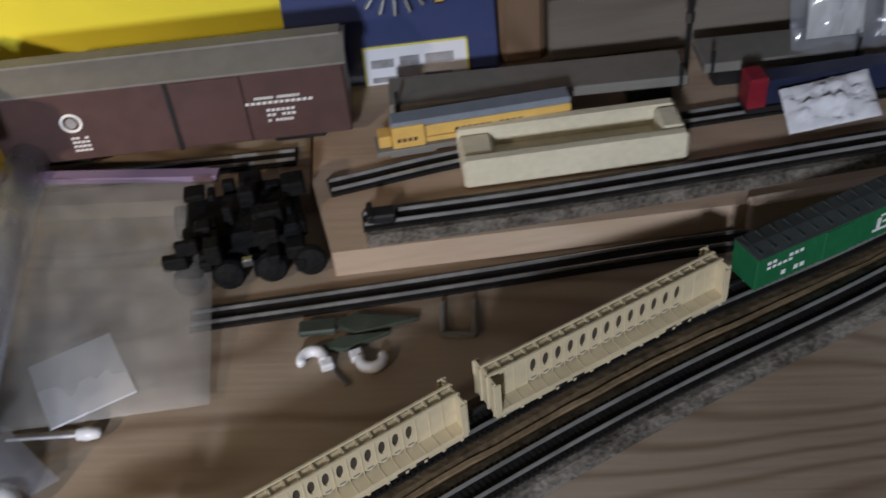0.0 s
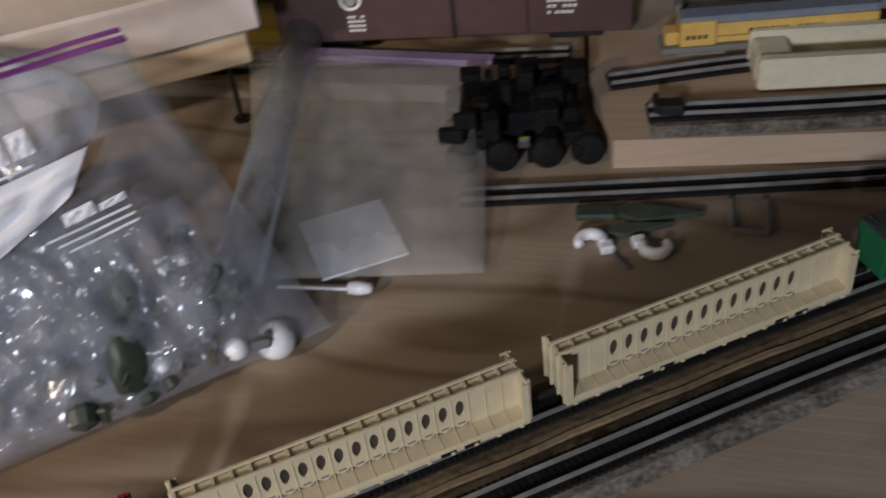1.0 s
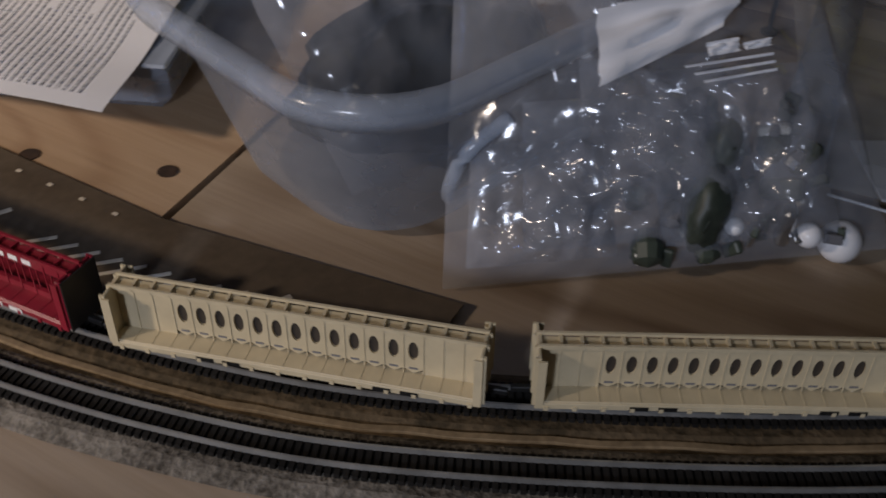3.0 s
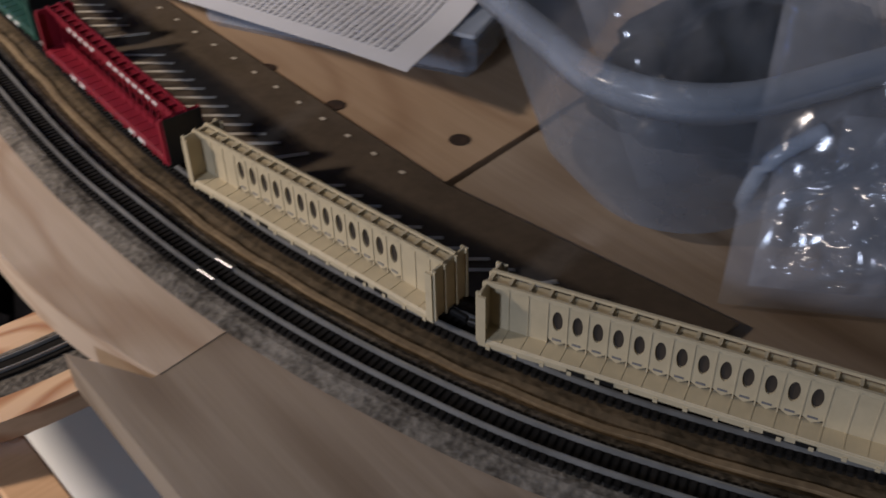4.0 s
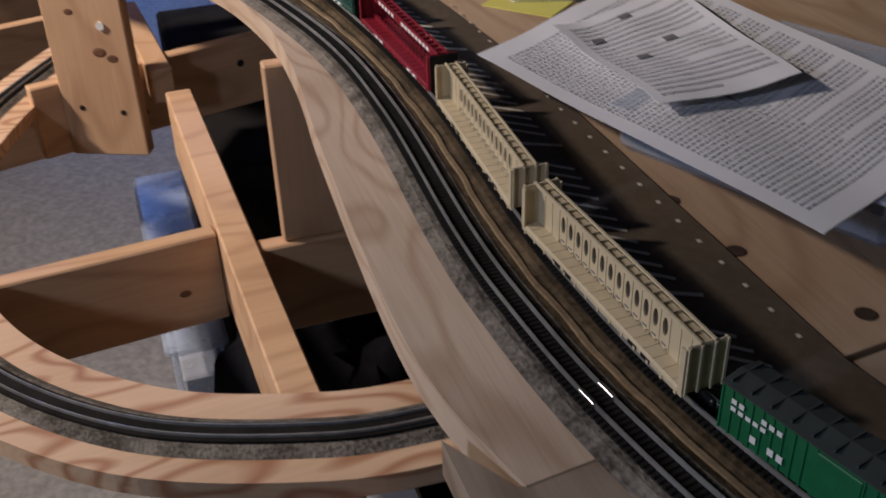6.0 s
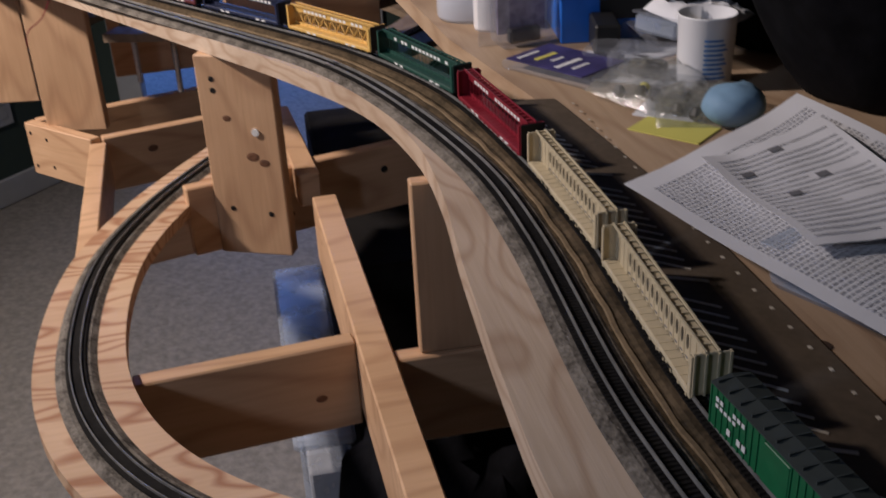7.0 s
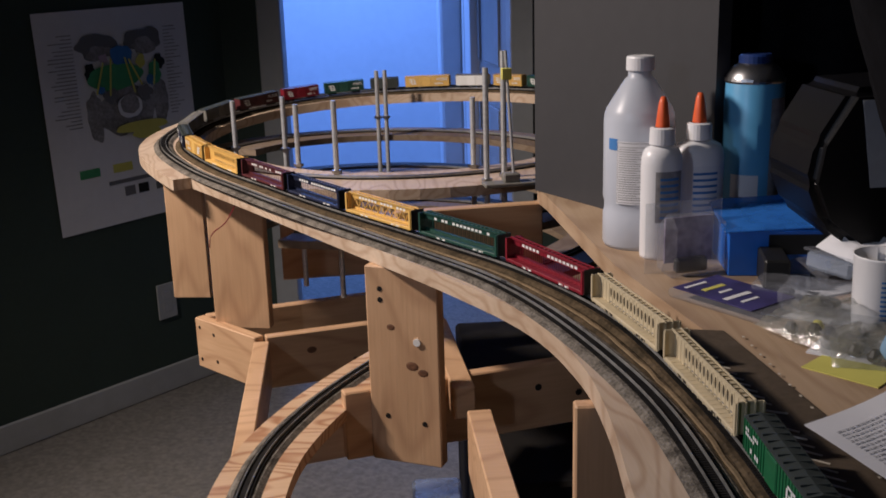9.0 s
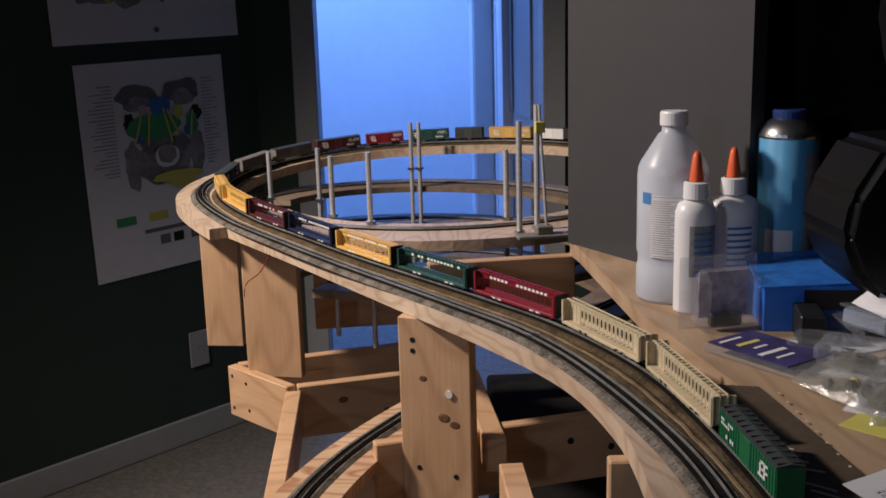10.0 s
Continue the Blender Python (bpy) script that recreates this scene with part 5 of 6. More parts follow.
def zat(u, v, up):
    nrm = (ZB_ - ZA).cross(ZD - ZA).normalized()
    return ZA.lerp(ZB_, u).lerp(ZD.lerp(ZC, u), v) + nrm * up


def patch(name, u0, u1, v0, v1, up, material, label="", bend=0.004):
    bm = bmesh.new()
    n = 8
    g = [[bm.verts.new(zat(u0 + (u1 - u0) * i / n, v0 + (v1 - v0) * j / n, up + bend * noise.noise(Vector((i * 0.5, j * 0.5, up * 90))))) for j in range(n + 1)] for i in range(n + 1)]
    for i in range(n):
        for j in range(n):
            bm.faces.new((g[i][j], g[i + 1][j], g[i + 1][j + 1], g[i][j + 1]))
    return part(name, bm, material, zb, label, True)


PURPLE = mat("purple_zip", (0.20, 0.05, 0.20), 0.4, noise_scale=60, dark=0.8)


def skew_patch(name, corners, up, material, label="", bend=0.004):
    """A sheet on the bag between four of its places (u, v)."""
    bm = bmesh.new()
    n = 10
    a, b, c, d = (Vector(q) for q in corners)
    g = []
    for i in range(n + 1):
        row = []
        for j in range(n + 1):
            q = a.lerp(b, i / n).lerp(d.lerp(c, i / n), j / n)
            row.append(bm.verts.new(zat(q.x, q.y, up + bend * noise.noise(Vector((i * 0.35, j * 0.45, up * 90))))))
        g.append(row)
    for i in range(n):
        for j in range(n):
            bm.faces.new((g[i][j], g[i + 1][j], g[i + 1][j + 1], g[i][j + 1]))
    return part(name, bm, material, zb, label, True)


skew_patch("label_patch", ((0.31, 0.47), (0.62, 0.60), (0.72, 0.71), (0.32, 0.66)), 0.036, PAPER, "white write-on patch, curled at a corner", 0.007)
for i, (u0, u1) in enumerate(((0.35, 0.41), (0.425, 0.47), (0.485, 0.53), (0.545, 0.60))):
    skew_patch("print_bar", ((u0, 0.715 + 0.006 * i), (u1, 0.72 + 0.006 * i), (u1, 0.79 + 0.006 * i), (u0, 0.785 + 0.006 * i)), 0.034, PAPER, "white printed block", 0.002)
for i in range(2):
    skew_patch("print_bar", ((0.37, 0.685 - 0.018 * i), (0.58, 0.705 - 0.018 * i), (0.58, 0.712 - 0.018 * i), (0.37, 0.692 - 0.018 * i)), 0.035, PAPER, "white printed bar", 0.002)
for i, (u0, u1, h) in enumerate(((0.58, 0.66, 0.035), (0.67, 0.74, 0.03))):
    skew_patch("print_bar", ((u0, 0.53 + 0.01 * i), (u1, 0.54 + 0.01 * i), (u1, 0.54 + h), (u0, 0.53 + h)), 0.034, PAPER, "white printed block", 0.003)
for i in range(3):
    skew_patch("print_bar", ((0.52 + 0.02 * i, 0.505 - 0.02 * i), (0.74, 0.525 - 0.02 * i), (0.74, 0.532 - 0.02 * i), (0.52 + 0.02 * i, 0.512 - 0.02 * i)), 0.034, PAPER, "white printed bar", 0.002)
for k, (u0, u1, v0, v1) in enumerate(((0.16, 0.58, 0.08, 0.46), (0.46, 0.86, 0.06, 0.52), (0.04, 0.36, 0.05, 0.36), (0.30, 0.66, 0.20, 0.56))):
    pouch("inner_film", [zat(u0, v0, 0.012), zat(u1, v0, 0.012), zat(u1, v1, 0.016), zat(u0, v1, 0.016)], 0.014, CLEAR, zb, 24, 24, 0.0075, 71 + 7 * k, 0.55)
patch("zip", -0.01, 1.01, 0.985, 1.005, 0.004, PURPLE, "purple zip strip")
patch("zip", -0.01, 1.01, 1.015, 1.03, 0.004, PURPLE, "purple zip strip")
rnd = random.Random(17)
STONE = mat("dark_green_parts", (0.06, 0.075, 0.055), 0.5, noise_scale=90, dark=0.5)
SILVERY = mat("silver_foil_parts", (0.62, 0.64, 0.66), 0.25, 0.9, noise_scale=80, dark=0.6)
PALE = mat("pale_parts", (0.66, 0.64, 0.58), 0.5, noise_scale=80, dark=0.85)
for i in range(64):
    u, v = 0.40 + 0.46 * rnd.random() ** 0.9, 0.03 + 0.40 * rnd.random() ** 1.3
    mt = (STONE, STONE, STONE, INK, SILVERY, STONE, PALE, STONE)[i % 8]
    r = 0.003 + 0.0065 * rnd.random() ** 1.5
    m = Matrix.Translation(zat(u, v, 0.008 + 0.008 * rnd.random())) @ Euler((rnd.random() * 3, rnd.random() * 3, rnd.random() * 3)).to_matrix().to_4x4()
    if i % 3:
        bm = box(-r, r, -r * 0.5, r * 0.5, -r * 0.3, r * 0.3, r * 0.15, m=m)
    else:
        bm = lathe([(0, -r), (r * 0.7, -r * 0.7), (r * 0.8, 0), (r * 0.5, r * 0.8), (0, r)], 10, m)
    part("small_part", bm, mt, zb, smooth=False)
for u, v, w, h in ((0.57, 0.15, 0.016, 0.020), (0.63, 0.30, 0.014, 0.016)):
    bm = bmesh.new()
    bmesh.ops.create_icosphere(bm, subdivisions=3, radius=1.0)
    for q in bm.verts:
        k = 1 + 0.25 * noise.noise(q.co * 2.2 + Vector((u * 20, 0, 0)))
        q.co = Vector((q.co.x * w * k, q.co.y * w * 0.6 * k, q.co.z * h * k))
    bmesh.ops.transform(bm, matrix=Matrix.Translation(zat(u, v, 0.012)), verts=bm.verts)
    part("dark_lump", bm, STONE, zb, "dark green lump in the bag", True)
for u, v, r in ((0.78, 0.06, 0.0055), (0.62, 0.10, 0.004)):
    bm = bmesh.new()
    bmesh.ops.create_icosphere(bm, subdivisions=3, radius=r, matrix=Matrix.Translation(zat(u, v, 0.014)))
    part("white_ball", bm, GLUE, zb, "white plastic ball", True)
bm = bmesh.new()
bmesh.ops.create_icosphere(bm, subdivisions=3, radius=0.0092, matrix=Matrix.Translation((0.528, 0.192, 0.0095)))
part("white_ball", bm, GLUE, zb, "white plastic ball", True)

# ---- flat bag with a card and a tube ----
fb = thing("flat_zip_bag", "flat clear zip bag with a pale card and a frosted tube", "zip bag")
pouch("film", [(0.572, 0.218, 0.004), (0.588, 0.108, 0.004), (0.750, 0.135, 0.020), (0.752, 0.285, 0.026)], 0.014, film("hazy_polybag", (0.66, 0.63, 0.58), 0.22, 0.25, 0.02, 0.15, 40), fb, 26, 30, 0.0018, 41)
part("card", box(-0.024, 0.024, -0.022, 0.022, 0.006, 0.0075, m=pose(0.604, 0.178, 0, 0, 0, 32)), PAPER, fb, "pale card")
part("tube", rod((0.556, 0.222, 0.014), (0.782, 0.256, 0.030), 0.0125, 18), FOGGY, fb, "frosted plastic tube", True)
part("zip", box(-0.075, 0.075, -0.004, 0.004, 0.030, 0.034, m=pose(0.749, 0.205, -0.006, 0, 0, 88)), mat("faded_lilac_zip", (0.26, 0.19, 0.29), 0.5, noise_scale=60, dark=0.85), fb, "faded lilac zip strip")
swab = thing("cotton_swab", "thin white cotton swab on the bench", "cotton swab")
part("stick", rod((0.5690, 0.2070, 0.003), (0.5710, 0.1720, 0.003), 0.0008, 8), GLUE, swab)
part("tip", lathe([(0, 0), (0.003, 0.001), (0.0036, 0.006), (0.0026, 0.012), (0, 0.013)], 12, Matrix.Translation((0.5710, 0.1720, 0.0038)) @ (Vector((0.0030, -0.0460, 0))).to_track_quat("Z", "Y").to_matrix().to_4x4()), GLUE, swab, "cotton tip", True)
off = thing("pine_offcut", "pale pine offcut raised on two black nails", "wood offcut", m=pose(0.700, 0.372, 0, 0, 0, -58))
part("block", box(-0.08, 0.10, -0.045, 0.06, 0.040, 0.062, 0.002), wood("pale_pine", (0.74, 0.60, 0.42), (0.45, 0.28, 0.14), 7, 0, 0.6), off)
part("top_block", box(-0.055, 0.108, -0.050, 0.052, 0.0622, 0.094, 0.002), mat("whitewashed_block", (0.66, 0.58, 0.53), 0.7, noise_scale=60, dark=0.85), off, "pale whitewashed block")
part("nail", rod((0.085, -0.035, 0.0), (0.085, -0.035, 0.041), 0.0016, 8), BLACK, off, "black nail")
part("nail_head", lathe([(0, 0), (0.005, 0.0), (0.005, 0.0015), (0, 0.0015)], 12, pose(0.085, -0.035, 0.0)), BLACK, off)
part("nail", rod((-0.06, 0.04, 0.0), (-0.06, 0.04, 0.041), 0.0016, 8), BLACK, off, "black nail")

# ---- loose bits on the bench ----
for x, y, turn in ((0.617, 0.060, 20), (0.6165, 0.029, 200)):
    h = thing("white_hook", "white plastic hook with a thin grey wire", "plastic hook", "hooks")
    m = pose(x, y, 0, 0, 0, turn)
    arc = [m @ Vector((0.0060 * math.cos(radians(a)), 0.0060 * math.sin(radians(a)), 0.003)) for a in range(-130, 121, 18)]
    part("hook", tube(arc, [0.0024 + 0.0008 * math.sin(i * 0.25) for i in range(len(arc))]), GLUE, h, "", True)
    part("pad", box(-0.009, -0.002, -0.010, -0.003, 0, 0.005, 0.001, m=m), GLUE, h)
    part("wire", rod(m @ Vector((-0.005, -0.007, 0.001)), m @ Vector((-0.022, -0.013, 0.001)), 0.0008, 6), STEEL, h)
dart = thing("green_tree_blank", "small dark green plastic darts lying on the bench", "plastic dart", m=pose(0.640, 0.052, 0.0005, 0, 0, -84))
part("blade", prism([(0, 0.003), (0.012, 0.008), (0.046, 0.0), (0.012, -0.006)], 0, 0.003), STONE, dart)
part("blade", prism([(-0.006, -0.014), (0.006, -0.017), (0.030, -0.008), (0.004, -0.008)], 0, 0.003), STONE, dart)
part("stub", box(-0.018, 0.002, -0.004, 0.006, 0, 0.004, 0.001), STONE, dart)
st = thing("wire_staple", "dull grey wire staple on the bench", "staple")
for a, b in (((0.633, -0.007), (0.656, -0.006)), ((0.633, -0.007), (0.632, -0.024)), ((0.632, -0.024), (0.657, -0.023))):
    part("wire", rod((*a, 0.002), (*b, 0.002), 0.0017, 8), GREY, st)
CHASSIS = mat("dull_black_casting", (0.006, 0.006, 0.006), 0.75, noise_scale=240, dark=0.4, bump=0.6, spec=0.2)
ch = thing("locomotive_chassis", "black locomotive chassis lying on its side", "locomotive chassis", m=pose(0.708, 0.108, 0, 0, 0, -78))
part("frame", box(-0.034, 0.032, -0.018, 0.024, 0.006, 0.026, 0.003), CHASSIS, ch)
rnd = random.Random(3)
for i in range(46):
    x, y, z = -0.040 + 0.078 * rnd.random(), -0.034 + 0.068 * rnd.random(), 0.006 + 0.028 * rnd.random()
    a, b, c = (0.002 + 0.005 * rnd.random() for _ in range(3))
    part("fitting", box(x - a, x + a, y - b, y + b, max(0, z - c), z + c, 0.001), CHASSIS, ch)
for x in (-0.034, -0.012, 0.012, 0.034):
    part("wheel", lathe([(0, -0.003), (0.0085, -0.003), (0.0095, 0.0), (0.0080, 0.003), (0.003, 0.004), (0, 0.004)], 18, pose(x, -0.030, 0.0098, 75, 0, 0)), CHASSIS, ch)
part("terminal", box(-0.003, 0.003, -0.034, -0.030, 0.016, 0.021, 0.0005), STEEL, ch)

# ---- risers, sidings and stock at the back of the bench ----
solo("riser_board", prism([(0.682, 0.055), (0.745, 0.074), (1.05, 0.11), (1.05, -0.9), (0.86, -0.9), (0.728, -0.262), (0.711, -0.175)], 0.0, 0.018), PLY_R, "raised plywood board carrying the siding", "plywood deck", kind="structure")
solo("rear_board", prism([(0.742, 0.0765), (1.05, 0.1125), (1.05, 0.60), (0.735, 0.60)], 0.0, 0.012), PLY_T, "plywood board under the old stock", "plywood deck", kind="structure")
solo("pale_plank", box(0, 0.30, -0.004, 0.004, 0, 0.022, 0.001), wood("white_pine", (0.66, 0.55, 0.44), (0.5, 0.35, 0.24), 8, 0), "pale wooden plank along the siding", "plank", m=pose(0.7085, -0.176, 0.0, 0, 0, -78.5))
track("bench_siding", glide([(0.649, 0.131), (0.667, 0.02), (0.683, -0.07), (0.694, -0.13), (0.703, -0.19)], 0.0021), "black siding track lying on the bench", cork=False)
track("riser_siding", [q + Vector((0, 0, 0.018)) for q in glide([(0.702, 0.038), (0.720, -0.075), (0.755, -0.25), (0.80, -0.48)], 0.0021)], "siding track on the raised board", cork=True)
track("loco_siding", [q + Vector((0, 0, 0.018)) for q in glide([(0.738, 0.062), (0.766, -0.03), (0.793, -0.16), (0.84, -0.42)], 0.0021)], "siding track under the yellow locomotive", cork=False)
track("rear_siding", [q + Vector((0, 0, 0.012)) for q in glide([(0.742, 0.42), (0.766, 0.20), (0.778, 0.09)], 0.0021)], "old track under the brown boxcar", cork=False)
bump_ = thing("bumper_stop", "small black bumper at the siding's end", "bumper", m=pose(0.7025, 0.030, 0.0235, 0, 0, -83))
part("block", box(-0.004, 0.010, -0.005, 0.005, 0, 0.006, 0.001), BLACK, bump_)
part("beam", box(-0.006, -0.003, -0.007, 0.007, 0.003, 0.008, 0.0005), BLACK, bump_)
YAW = -83.6
bx = thing("large_boxcar", "large dark brown boxcar with white lettering and a round emblem", "freight car", m=pose(0.768, 0.268, 0.018, 0, 0, YAW))
part("body", box(0, 0.216, -0.004, 0.034, 0.006, 0.056, 0.001), BROWN, bx)
bm = prism([(-0.0065, 0.056), (0.0365, 0.056), (0.0365, 0.0575), (0.015, 0.066), (-0.0065, 0.0575)], 0, 0.220)
bmesh.ops.transform(bm, matrix=Matrix(((0, 0, 1, -0.002), (1, 0, 0, 0), (0, 1, 0, 0), (0, 0, 0, 1))), verts=bm.verts)
part("roof", bm, GREY, bx, "grey-brown roof")
part("walkway", box(0.0, 0.216, 0.010, 0.020, 0.0665, 0.0680), GREY, bx)
part("door", box(0.112, 0.154, -0.0055, -0.0041, 0.008, 0.054, 0.0005), BROWN, bx)
part("door_track", box(0.108, 0.1105, -0.0050, -0.0041, 0.006, 0.056), BLACK, bx)
part("emblem", lathe([(0.0068, 0), (0.0068, 0.0004), (0.0050, 0.0004), (0.0050, 0)], 24, pose(0.048, -0.0042, 0.034, 90, 0, 0)), WHITE, bx, "round white emblem")
part("emblem", blob(0.0034, 0.0036, 2, Matrix.Translation((0.048, -0.0044, 0.034)), 0.1, 16), GREYP, bx)
for z in (0.013, 0.016, 0.019, 0.022):
    bar_row(bx, 0.045, 0.056, -0.0043, z, z + 0.0016, 4, int(z * 1000))
for z, x0, x1, n in ((0.036, 0.160, 0.188, 14), (0.0325, 0.154, 0.196, 12), (0.027, 0.166, 0.184, 6), (0.0235, 0.166, 0.184, 6), (0.0195, 0.166, 0.184, 8)):
    bar_row(bx, x0, x1, -0.0043, z, z + 0.0019, n, int(z * 9000))
for x in (0.035, 0.182):
    part("truck", box(x - 0.016, x + 0.016, 0.002, 0.028, -0.0006, 0.006, 0.001), BLACK, bx)
lo = thing("yellow_locomotive", "yellow and grey diesel locomotive with dark lettering", "locomotive", m=pose(0.764, 0.036, 0.0225, 0, 0, -79))
part("frame", box(0, 0.120, -0.009, 0.009, 0.004, 0.0075, 0.0005), GREY, lo)
part("hood", box(0.014, 0.119, -0.0062, 0.0062, 0.0076, 0.0195, 0.0008), YELLOW, lo)
part("cab", box(0.010, 0.030, -0.0085, 0.0085, 0.0076, 0.0225, 0.0008), YELLOW, lo)
part("roof", box(0.010, 0.119, -0.0066, 0.0066, 0.0197, 0.0245, 0.0012), mat("loco_grey", (0.22, 0.25, 0.29), 0.5, noise_scale=90, dark=0.8), lo, "grey roof")
part("nose", box(0.002, 0.0098, -0.0055, 0.0055, 0.0076, 0.0155, 0.0008), YELLOW, lo)
bar_row(lo, 0.048, 0.094, -0.0064, 0.0128, 0.0158, 12, 5, BROWN)
bar_row(lo, 0.013, 0.026, -0.0087, 0.0125, 0.0150, 4, 6, BROWN)
for x in (0.022, 0.098):
    part("truck", box(x - 0.014, x + 0.014, -0.0065, 0.0065, 0.0005, 0.0040, 0.0005), GREY, lo)
part("handrail", rod((0.030, -0.0088, 0.013), (0.118, -0.0088, 0.013), 0.0003, 6), YELLOW, lo)
for ox, oy, ln, lb in ((0.803, 0.030, 0.185, "long grey flat car with stained deck"), (0.832, -0.165, 0.10, "grey flat car with a worn deck")):
    fc = thing("flat_car", lb, "freight car", "old flat cars", m=pose(ox, oy, 0.018, 0, 0, -84.5))
    part("deck", box(0, ln, -0.012, 0.020, 0.014, 0.021, 0.001), GREY, fc)
    for x in (0.022, ln - 0.022):
        part("truck", box(x - 0.014, x + 0.014, -0.008, 0.016, 0.0005, 0.0138, 0.002), BLACK, fc)
    for x in (0.004, ln - 0.006):
        part("stake", box(x, x + 0.002, -0.013, -0.0105, 0.010, 0.030), BLACK, fc)
fo = thing("foam_tray", "cream foam packing tray with a long hollow", "foam tray", m=pose(0.7315, -0.018, 0.0182, 0, 0, -81.5))
bm = box(0, 0.132, 0, 0.009, 0, 0.0195, 0.002)
box(0, 0.132, 0.031, 0.040, 0, 0.0195, 0.002, bm=bm)
box(0, 0.020, 0.0091, 0.0309, 0, 0.0175, 0.002, bm=bm)
box(0.118, 0.132, 0.0091, 0.0309, 0, 0.0195, 0.002, bm=bm)
box(0.0201, 0.1179, 0.0091, 0.0309, 0, 0.007, bm=bm)
part("tray", bm, FOAM, fo)
cp = thing("torn_paper", "torn white paper lying over a small car", "paper scrap")
pouch("scrap", [(0.757, -0.206, 0.030), (0.772, -0.262, 0.030), (0.800, -0.258, 0.044), (0.785, -0.204, 0.042)], 0.004, PAPER, cp, wrinkle=0.003, seed=51)
rl2 = thing("small_locomotive", "small blue and red locomotive under the paper", "locomotive", m=pose(0.795, -0.186, 0.0225, 0, 0, -80))
part("hood", box(0.012, 0.11, -0.007, 0.007, 0.005, 0.022, 0.001), NAVY, rl2)
part("cab", box(0, 0.0118, -0.008, 0.008, 0.003, 0.025, 0.001), RED, rl2, "red end")
part("frame", box(0.0, 0.112, -0.008, 0.008, 0.001, 0.0048), BLACK, rl2)
yb = thing("yellow_box", "bright yellow cardboard box behind the brown boxcar", "box", m=pose(0.822, 0.46, 0.0125, 0, 0, -82))
part("carton", box(0, 0.365, 0, 0.11, 0, 0.17, 0.0015), YBOX, yb)
part("crease", box(0.01, 0.30, -0.0008, -0.0002, 0.128, 0.1296), WHITE, yb)
pq = thing("award_plaque", "dark blue award plaque with a silver emblem and white name plate", "plaque", m=pose(0.838, 0.098, 0.0015, -14, 0, -83))
part("slab", box(0, 0.138, 0, 0.012, 0, 0.20, 0.001), GLASSY, pq)
part("name_plate", box(0.048, 0.118, -0.0015, -0.0003, 0.013, 0.043), PAPER, pq, "white name plate")
for e in ((0.048, 0.118, 0.0415, 0.043), (0.048, 0.118, 0.013, 0.0145), (0.1165, 0.118, 0.013, 0.043), (0.048, 0.0495, 0.013, 0.043)):
    part("plate_border", box(e[0], e[1], -0.0022, -0.0017, e[2], e[3]), YELP, pq)
for x0, x1, z0, z1 in ((0.053, 0.068, 0.028, 0.0335), (0.072, 0.085, 0.028, 0.0345), (0.089, 0.108, 0.028, 0.0345), (0.053, 0.072, 0.018, 0.0215), (0.088, 0.106, 0.018, 0.0215)):
    part("name_bar", box(x0, x1, -0.0021, -0.0016, z0, z1), GREYP, pq)
for i in range(9):
    a = radians(200 + i * 17)
    part("emblem_leaf", box(0, 0.034, -0.003, 0.003, -0.0015, 0.0015, 0.001, m=Matrix.Translation((0.074, -0.003, 0.096)) @ Matrix.Rotation(-a, 4, "Y")), SILVERY, pq, "silver emblem leaf")
for i in range(6):
    part("emblem_bead", box(-0.004, 0.004, -0.004, 0.0, 0.076 + i * 0.006, 0.0815 + i * 0.006, 0.0015, m=Matrix.Translation((0.102 - 0.0022 * i, -0.001, -0.009))), mat("brass", (0.45, 0.30, 0.10), 0.35, 1.0, noise_scale=80, dark=0.7) if i == 0 else bpy.data.materials["brass"], pq, "brass emblem bead")
solo("brown_post", box(0, 0.030, 0, 0.03, 0, 0.30, 0.004), wood("brown_stained_wood", (0.20, 0.13, 0.08), (0.10, 0.06, 0.03), 7, 2), "brown wooden post behind the flat cars", "post", m=pose(0.862, -0.040, 0.0182, 0, 0, -82))
solo("red_box", box(0, 0.09, 0, 0.05, 0, 0.10, 0.002), mat("faded_red_card", (0.30, 0.065, 0.055), 0.7, noise_scale=30, dark=0.85), "faded red box standing on a plank", "box", m=pose(0.876, -0.073, 0.066, 0, 0, -82))
solo("grey_shelf", box(0, 0.5, 0, 0.16, 0, 0.046, 0.002), wood("grey_plank", (0.20, 0.175, 0.145), (0.11, 0.09, 0.07), 7, 0), "grey weathered plank behind the stock", "plank", m=pose(0.862, -0.072, 0.0182, 0, 0, -82))
pole = thing("signal_mast", "thin black signal mast", "signal mast")
part("mast", rod((0.838, -0.158, 0.0182), (0.838, -0.158, 0.16), 0.0016, 8), BLACK, pole)
part("collar", rod((0.838, -0.158, 0.060), (0.838, -0.158, 0.066), 0.003, 8), STEEL, pole)
hb = thing("parts_pouches", "clear pouches of parts leaning at the back", "parts bag")
pouch("film", [(0.830, -0.222, 0.028), (0.842, -0.320, 0.028), (0.880, -0.320, 0.13), (0.868, -0.215, 0.13)], 0.012, CLEAR, hb, wrinkle=0.008, seed=61)
for yy in (-0.232, -0.278):
    pouch("card", [(0.842, yy, 0.040), (0.847, yy - 0.036, 0.040), (0.876, yy - 0.036, 0.125), (0.870, yy, 0.125)], 0.005, PALE, hb, wrinkle=0.004, seed=int(-yy * 500))
solo("stock_shelf_back", box(0, 1.6, 0, 0.03, 0, 0.5, 0.002), PANEL, "dark board closing the back of the bench", "back board", m=pose(1.05, 0.75, 0.02, 0, 0, -88), kind="structure")

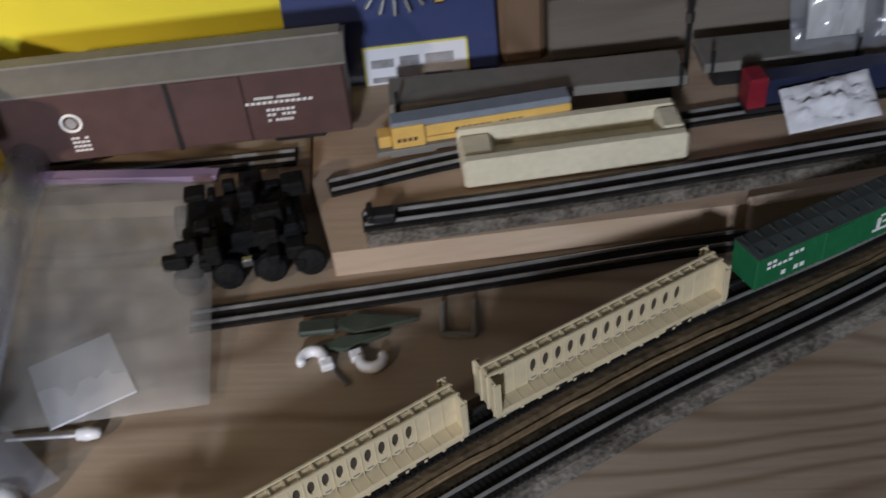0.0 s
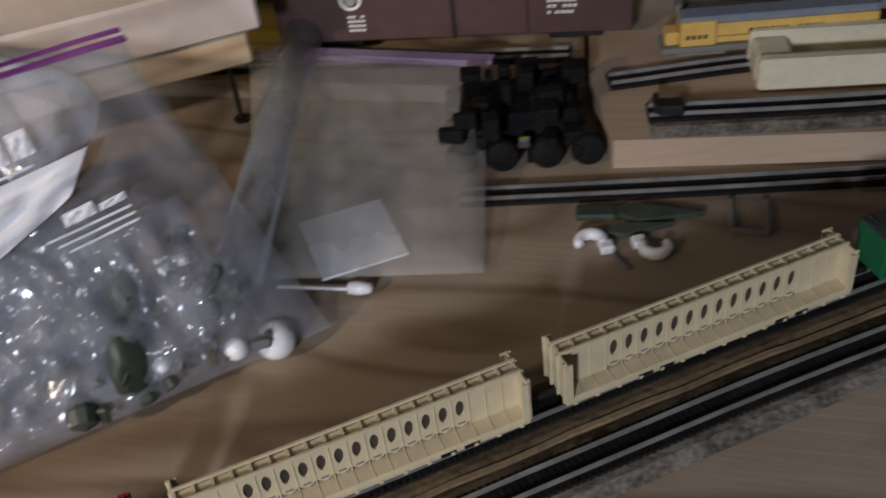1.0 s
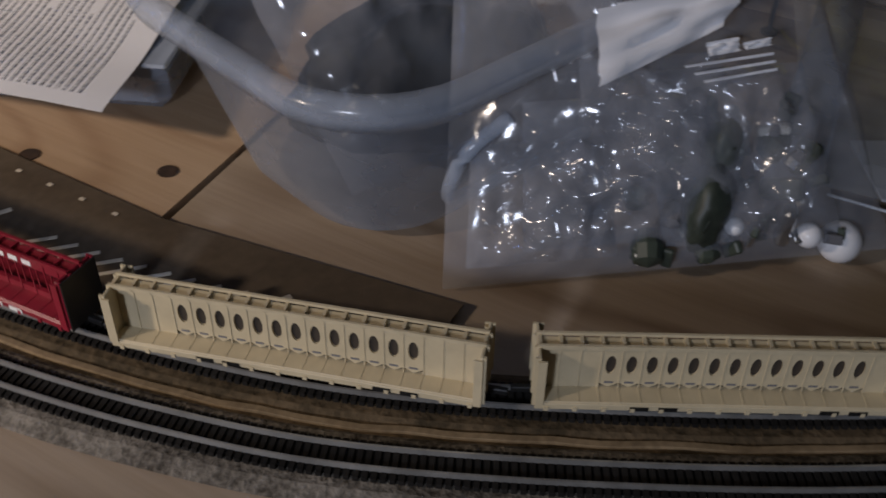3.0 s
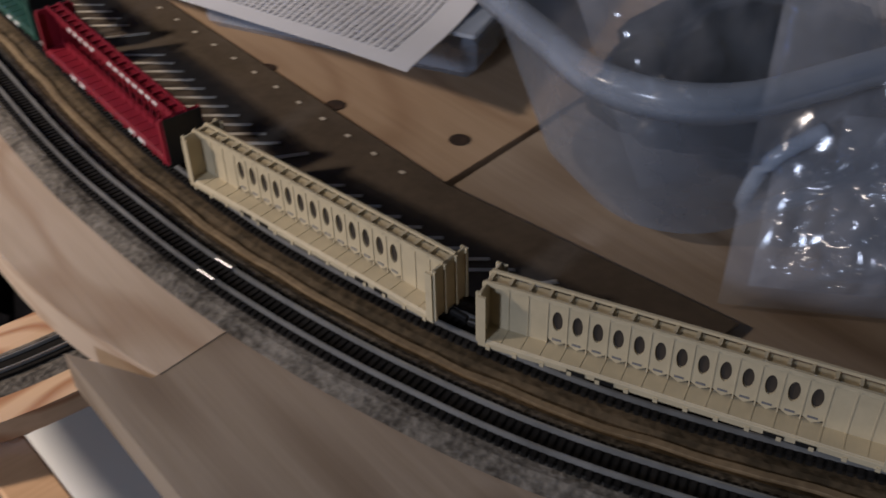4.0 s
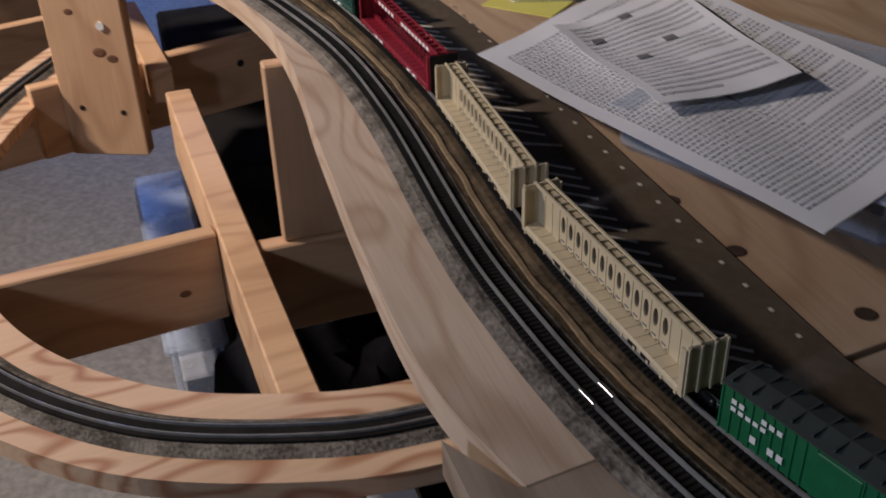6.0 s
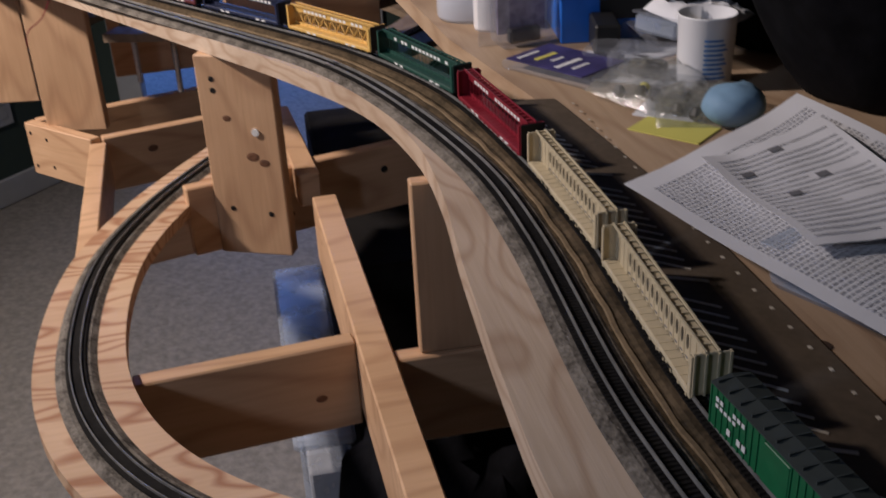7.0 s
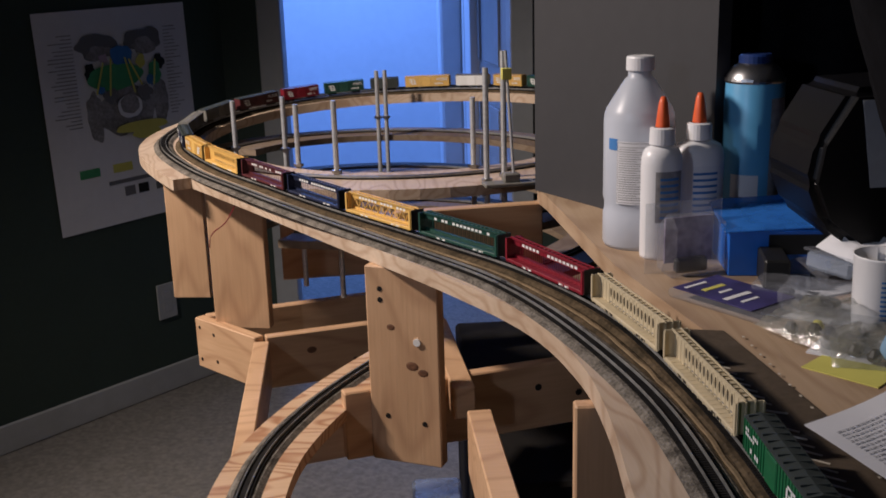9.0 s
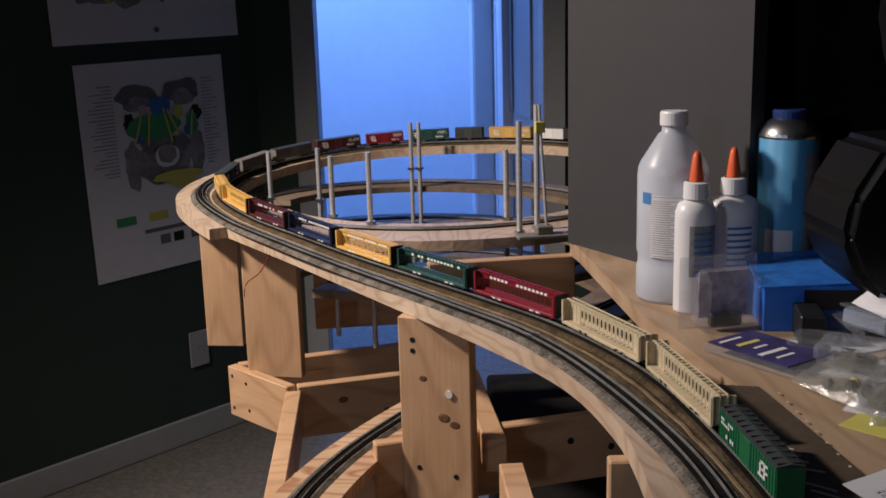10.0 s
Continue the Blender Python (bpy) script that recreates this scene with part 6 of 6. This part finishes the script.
# ---- switch stand and rail joiners ----
sw = thing("switch_machine", "grey plastic switch machine with a tall lever", "switch machine", m=pose(0.268, 1.642, 0.0, 0, 0, 8))
part("base", box(-0.040, 0.036, -0.014, 0.014, 0.0, 0.005, 0.001), GREY, sw)
part("motor", box(-0.012, 0.012, -0.009, 0.009, 0.0051, 0.018, 0.002), GREY, sw)
part("lever", rod((0.004, 0, 0.018), (-0.006, 0, 0.19), 0.0022, 8), ALU, sw)
part("clip", box(-0.012, 0.002, -0.004, 0.004, 0.150, 0.166, 0.001), YELP, sw)
for spot in (Vector((0.281, 0.461)), Vector((0.200, 1.155))):
    i = min(range(len(OUTER)), key=lambda k: (OUTER[k].to_2d() - spot).length)
    s = sides(OUTER[max(0, i - 1) : i + 2])[1]
    j = thing("rail_joiner", "shiny metal joiner on the rails", "rail joiner", "rail joiners")
    ang = math.degrees(math.atan2(-s.x, s.y))
    for k in (-1, 1):
        c = OUTER[i] + s * (0.0045 * k)
        part("sleeve", box(-0.005, 0.005, -0.0011, 0.0011, 0.0052, 0.0080, 0.0003, m=pose(c.x, c.y, 0, 0, 0, ang)), STEEL, j)
wire = thing("red_wire", "thin red wire hanging under the deck", "wire")
wl = glide([(-0.13, 1.68, -0.02), (-0.145, 1.67, -0.045), (-0.165, 1.66, -0.06), (-0.17, 1.66, -0.085)], 0.006)
part("strand", tube(wl, 0.0008, 6), RED, wire)


# ---- motion of the train ----
GAP = 0.0165
SPEED = 0.1125
DRIFT = ((0.0, -0.006), (1.0, -0.004), (3.0, 0.0085), (5.0, 0.002), (7.0, 0.001), (10.0, 0.0032))  # small changes of pace
STEP = 0.00155


def drift(t):
    for (a, p), (b, q) in zip(DRIFT, DRIFT[1:]):
        if t <= b:
            f = (t - a) / (b - a)
            return p + (q - p) * f * f * (3 - 2 * f)
    return DRIFT[-1][1]


def on_line(s):
    f = max(0.0, min(s / STEP, len(INNER) - 2.001))
    i = int(f)
    return INNER[i].lerp(INNER[i + 1], f - i)


def car_pose(s, half):
    a, c = on_line(s - half * 0.74), on_line(s + half * 0.74)
    d = a - c
    m = (a + c) / 2
    return pose(m.x, m.y, m.z + GAUGE_TOP, 0, math.degrees(math.atan2(-d.z, d.to_2d().length)), math.degrees(math.atan2(d.y, d.x)))


def motions():
    start = min(range(len(INNER)), key=lambda i: (INNER[i].to_2d() - Vector((0.580, -0.022))).length) * STEP
    s = start - 2 * 0.069 - GAP - 2 * 0.052
    for car, half in TRAIN:
        s += half
        rows = []
        for k in range(41):
            t = k * 0.25
            rows.append((t, car_pose(s + SPEED * t + drift(t), half)))
        walk(car, rows)
        s += half + GAP


motions()
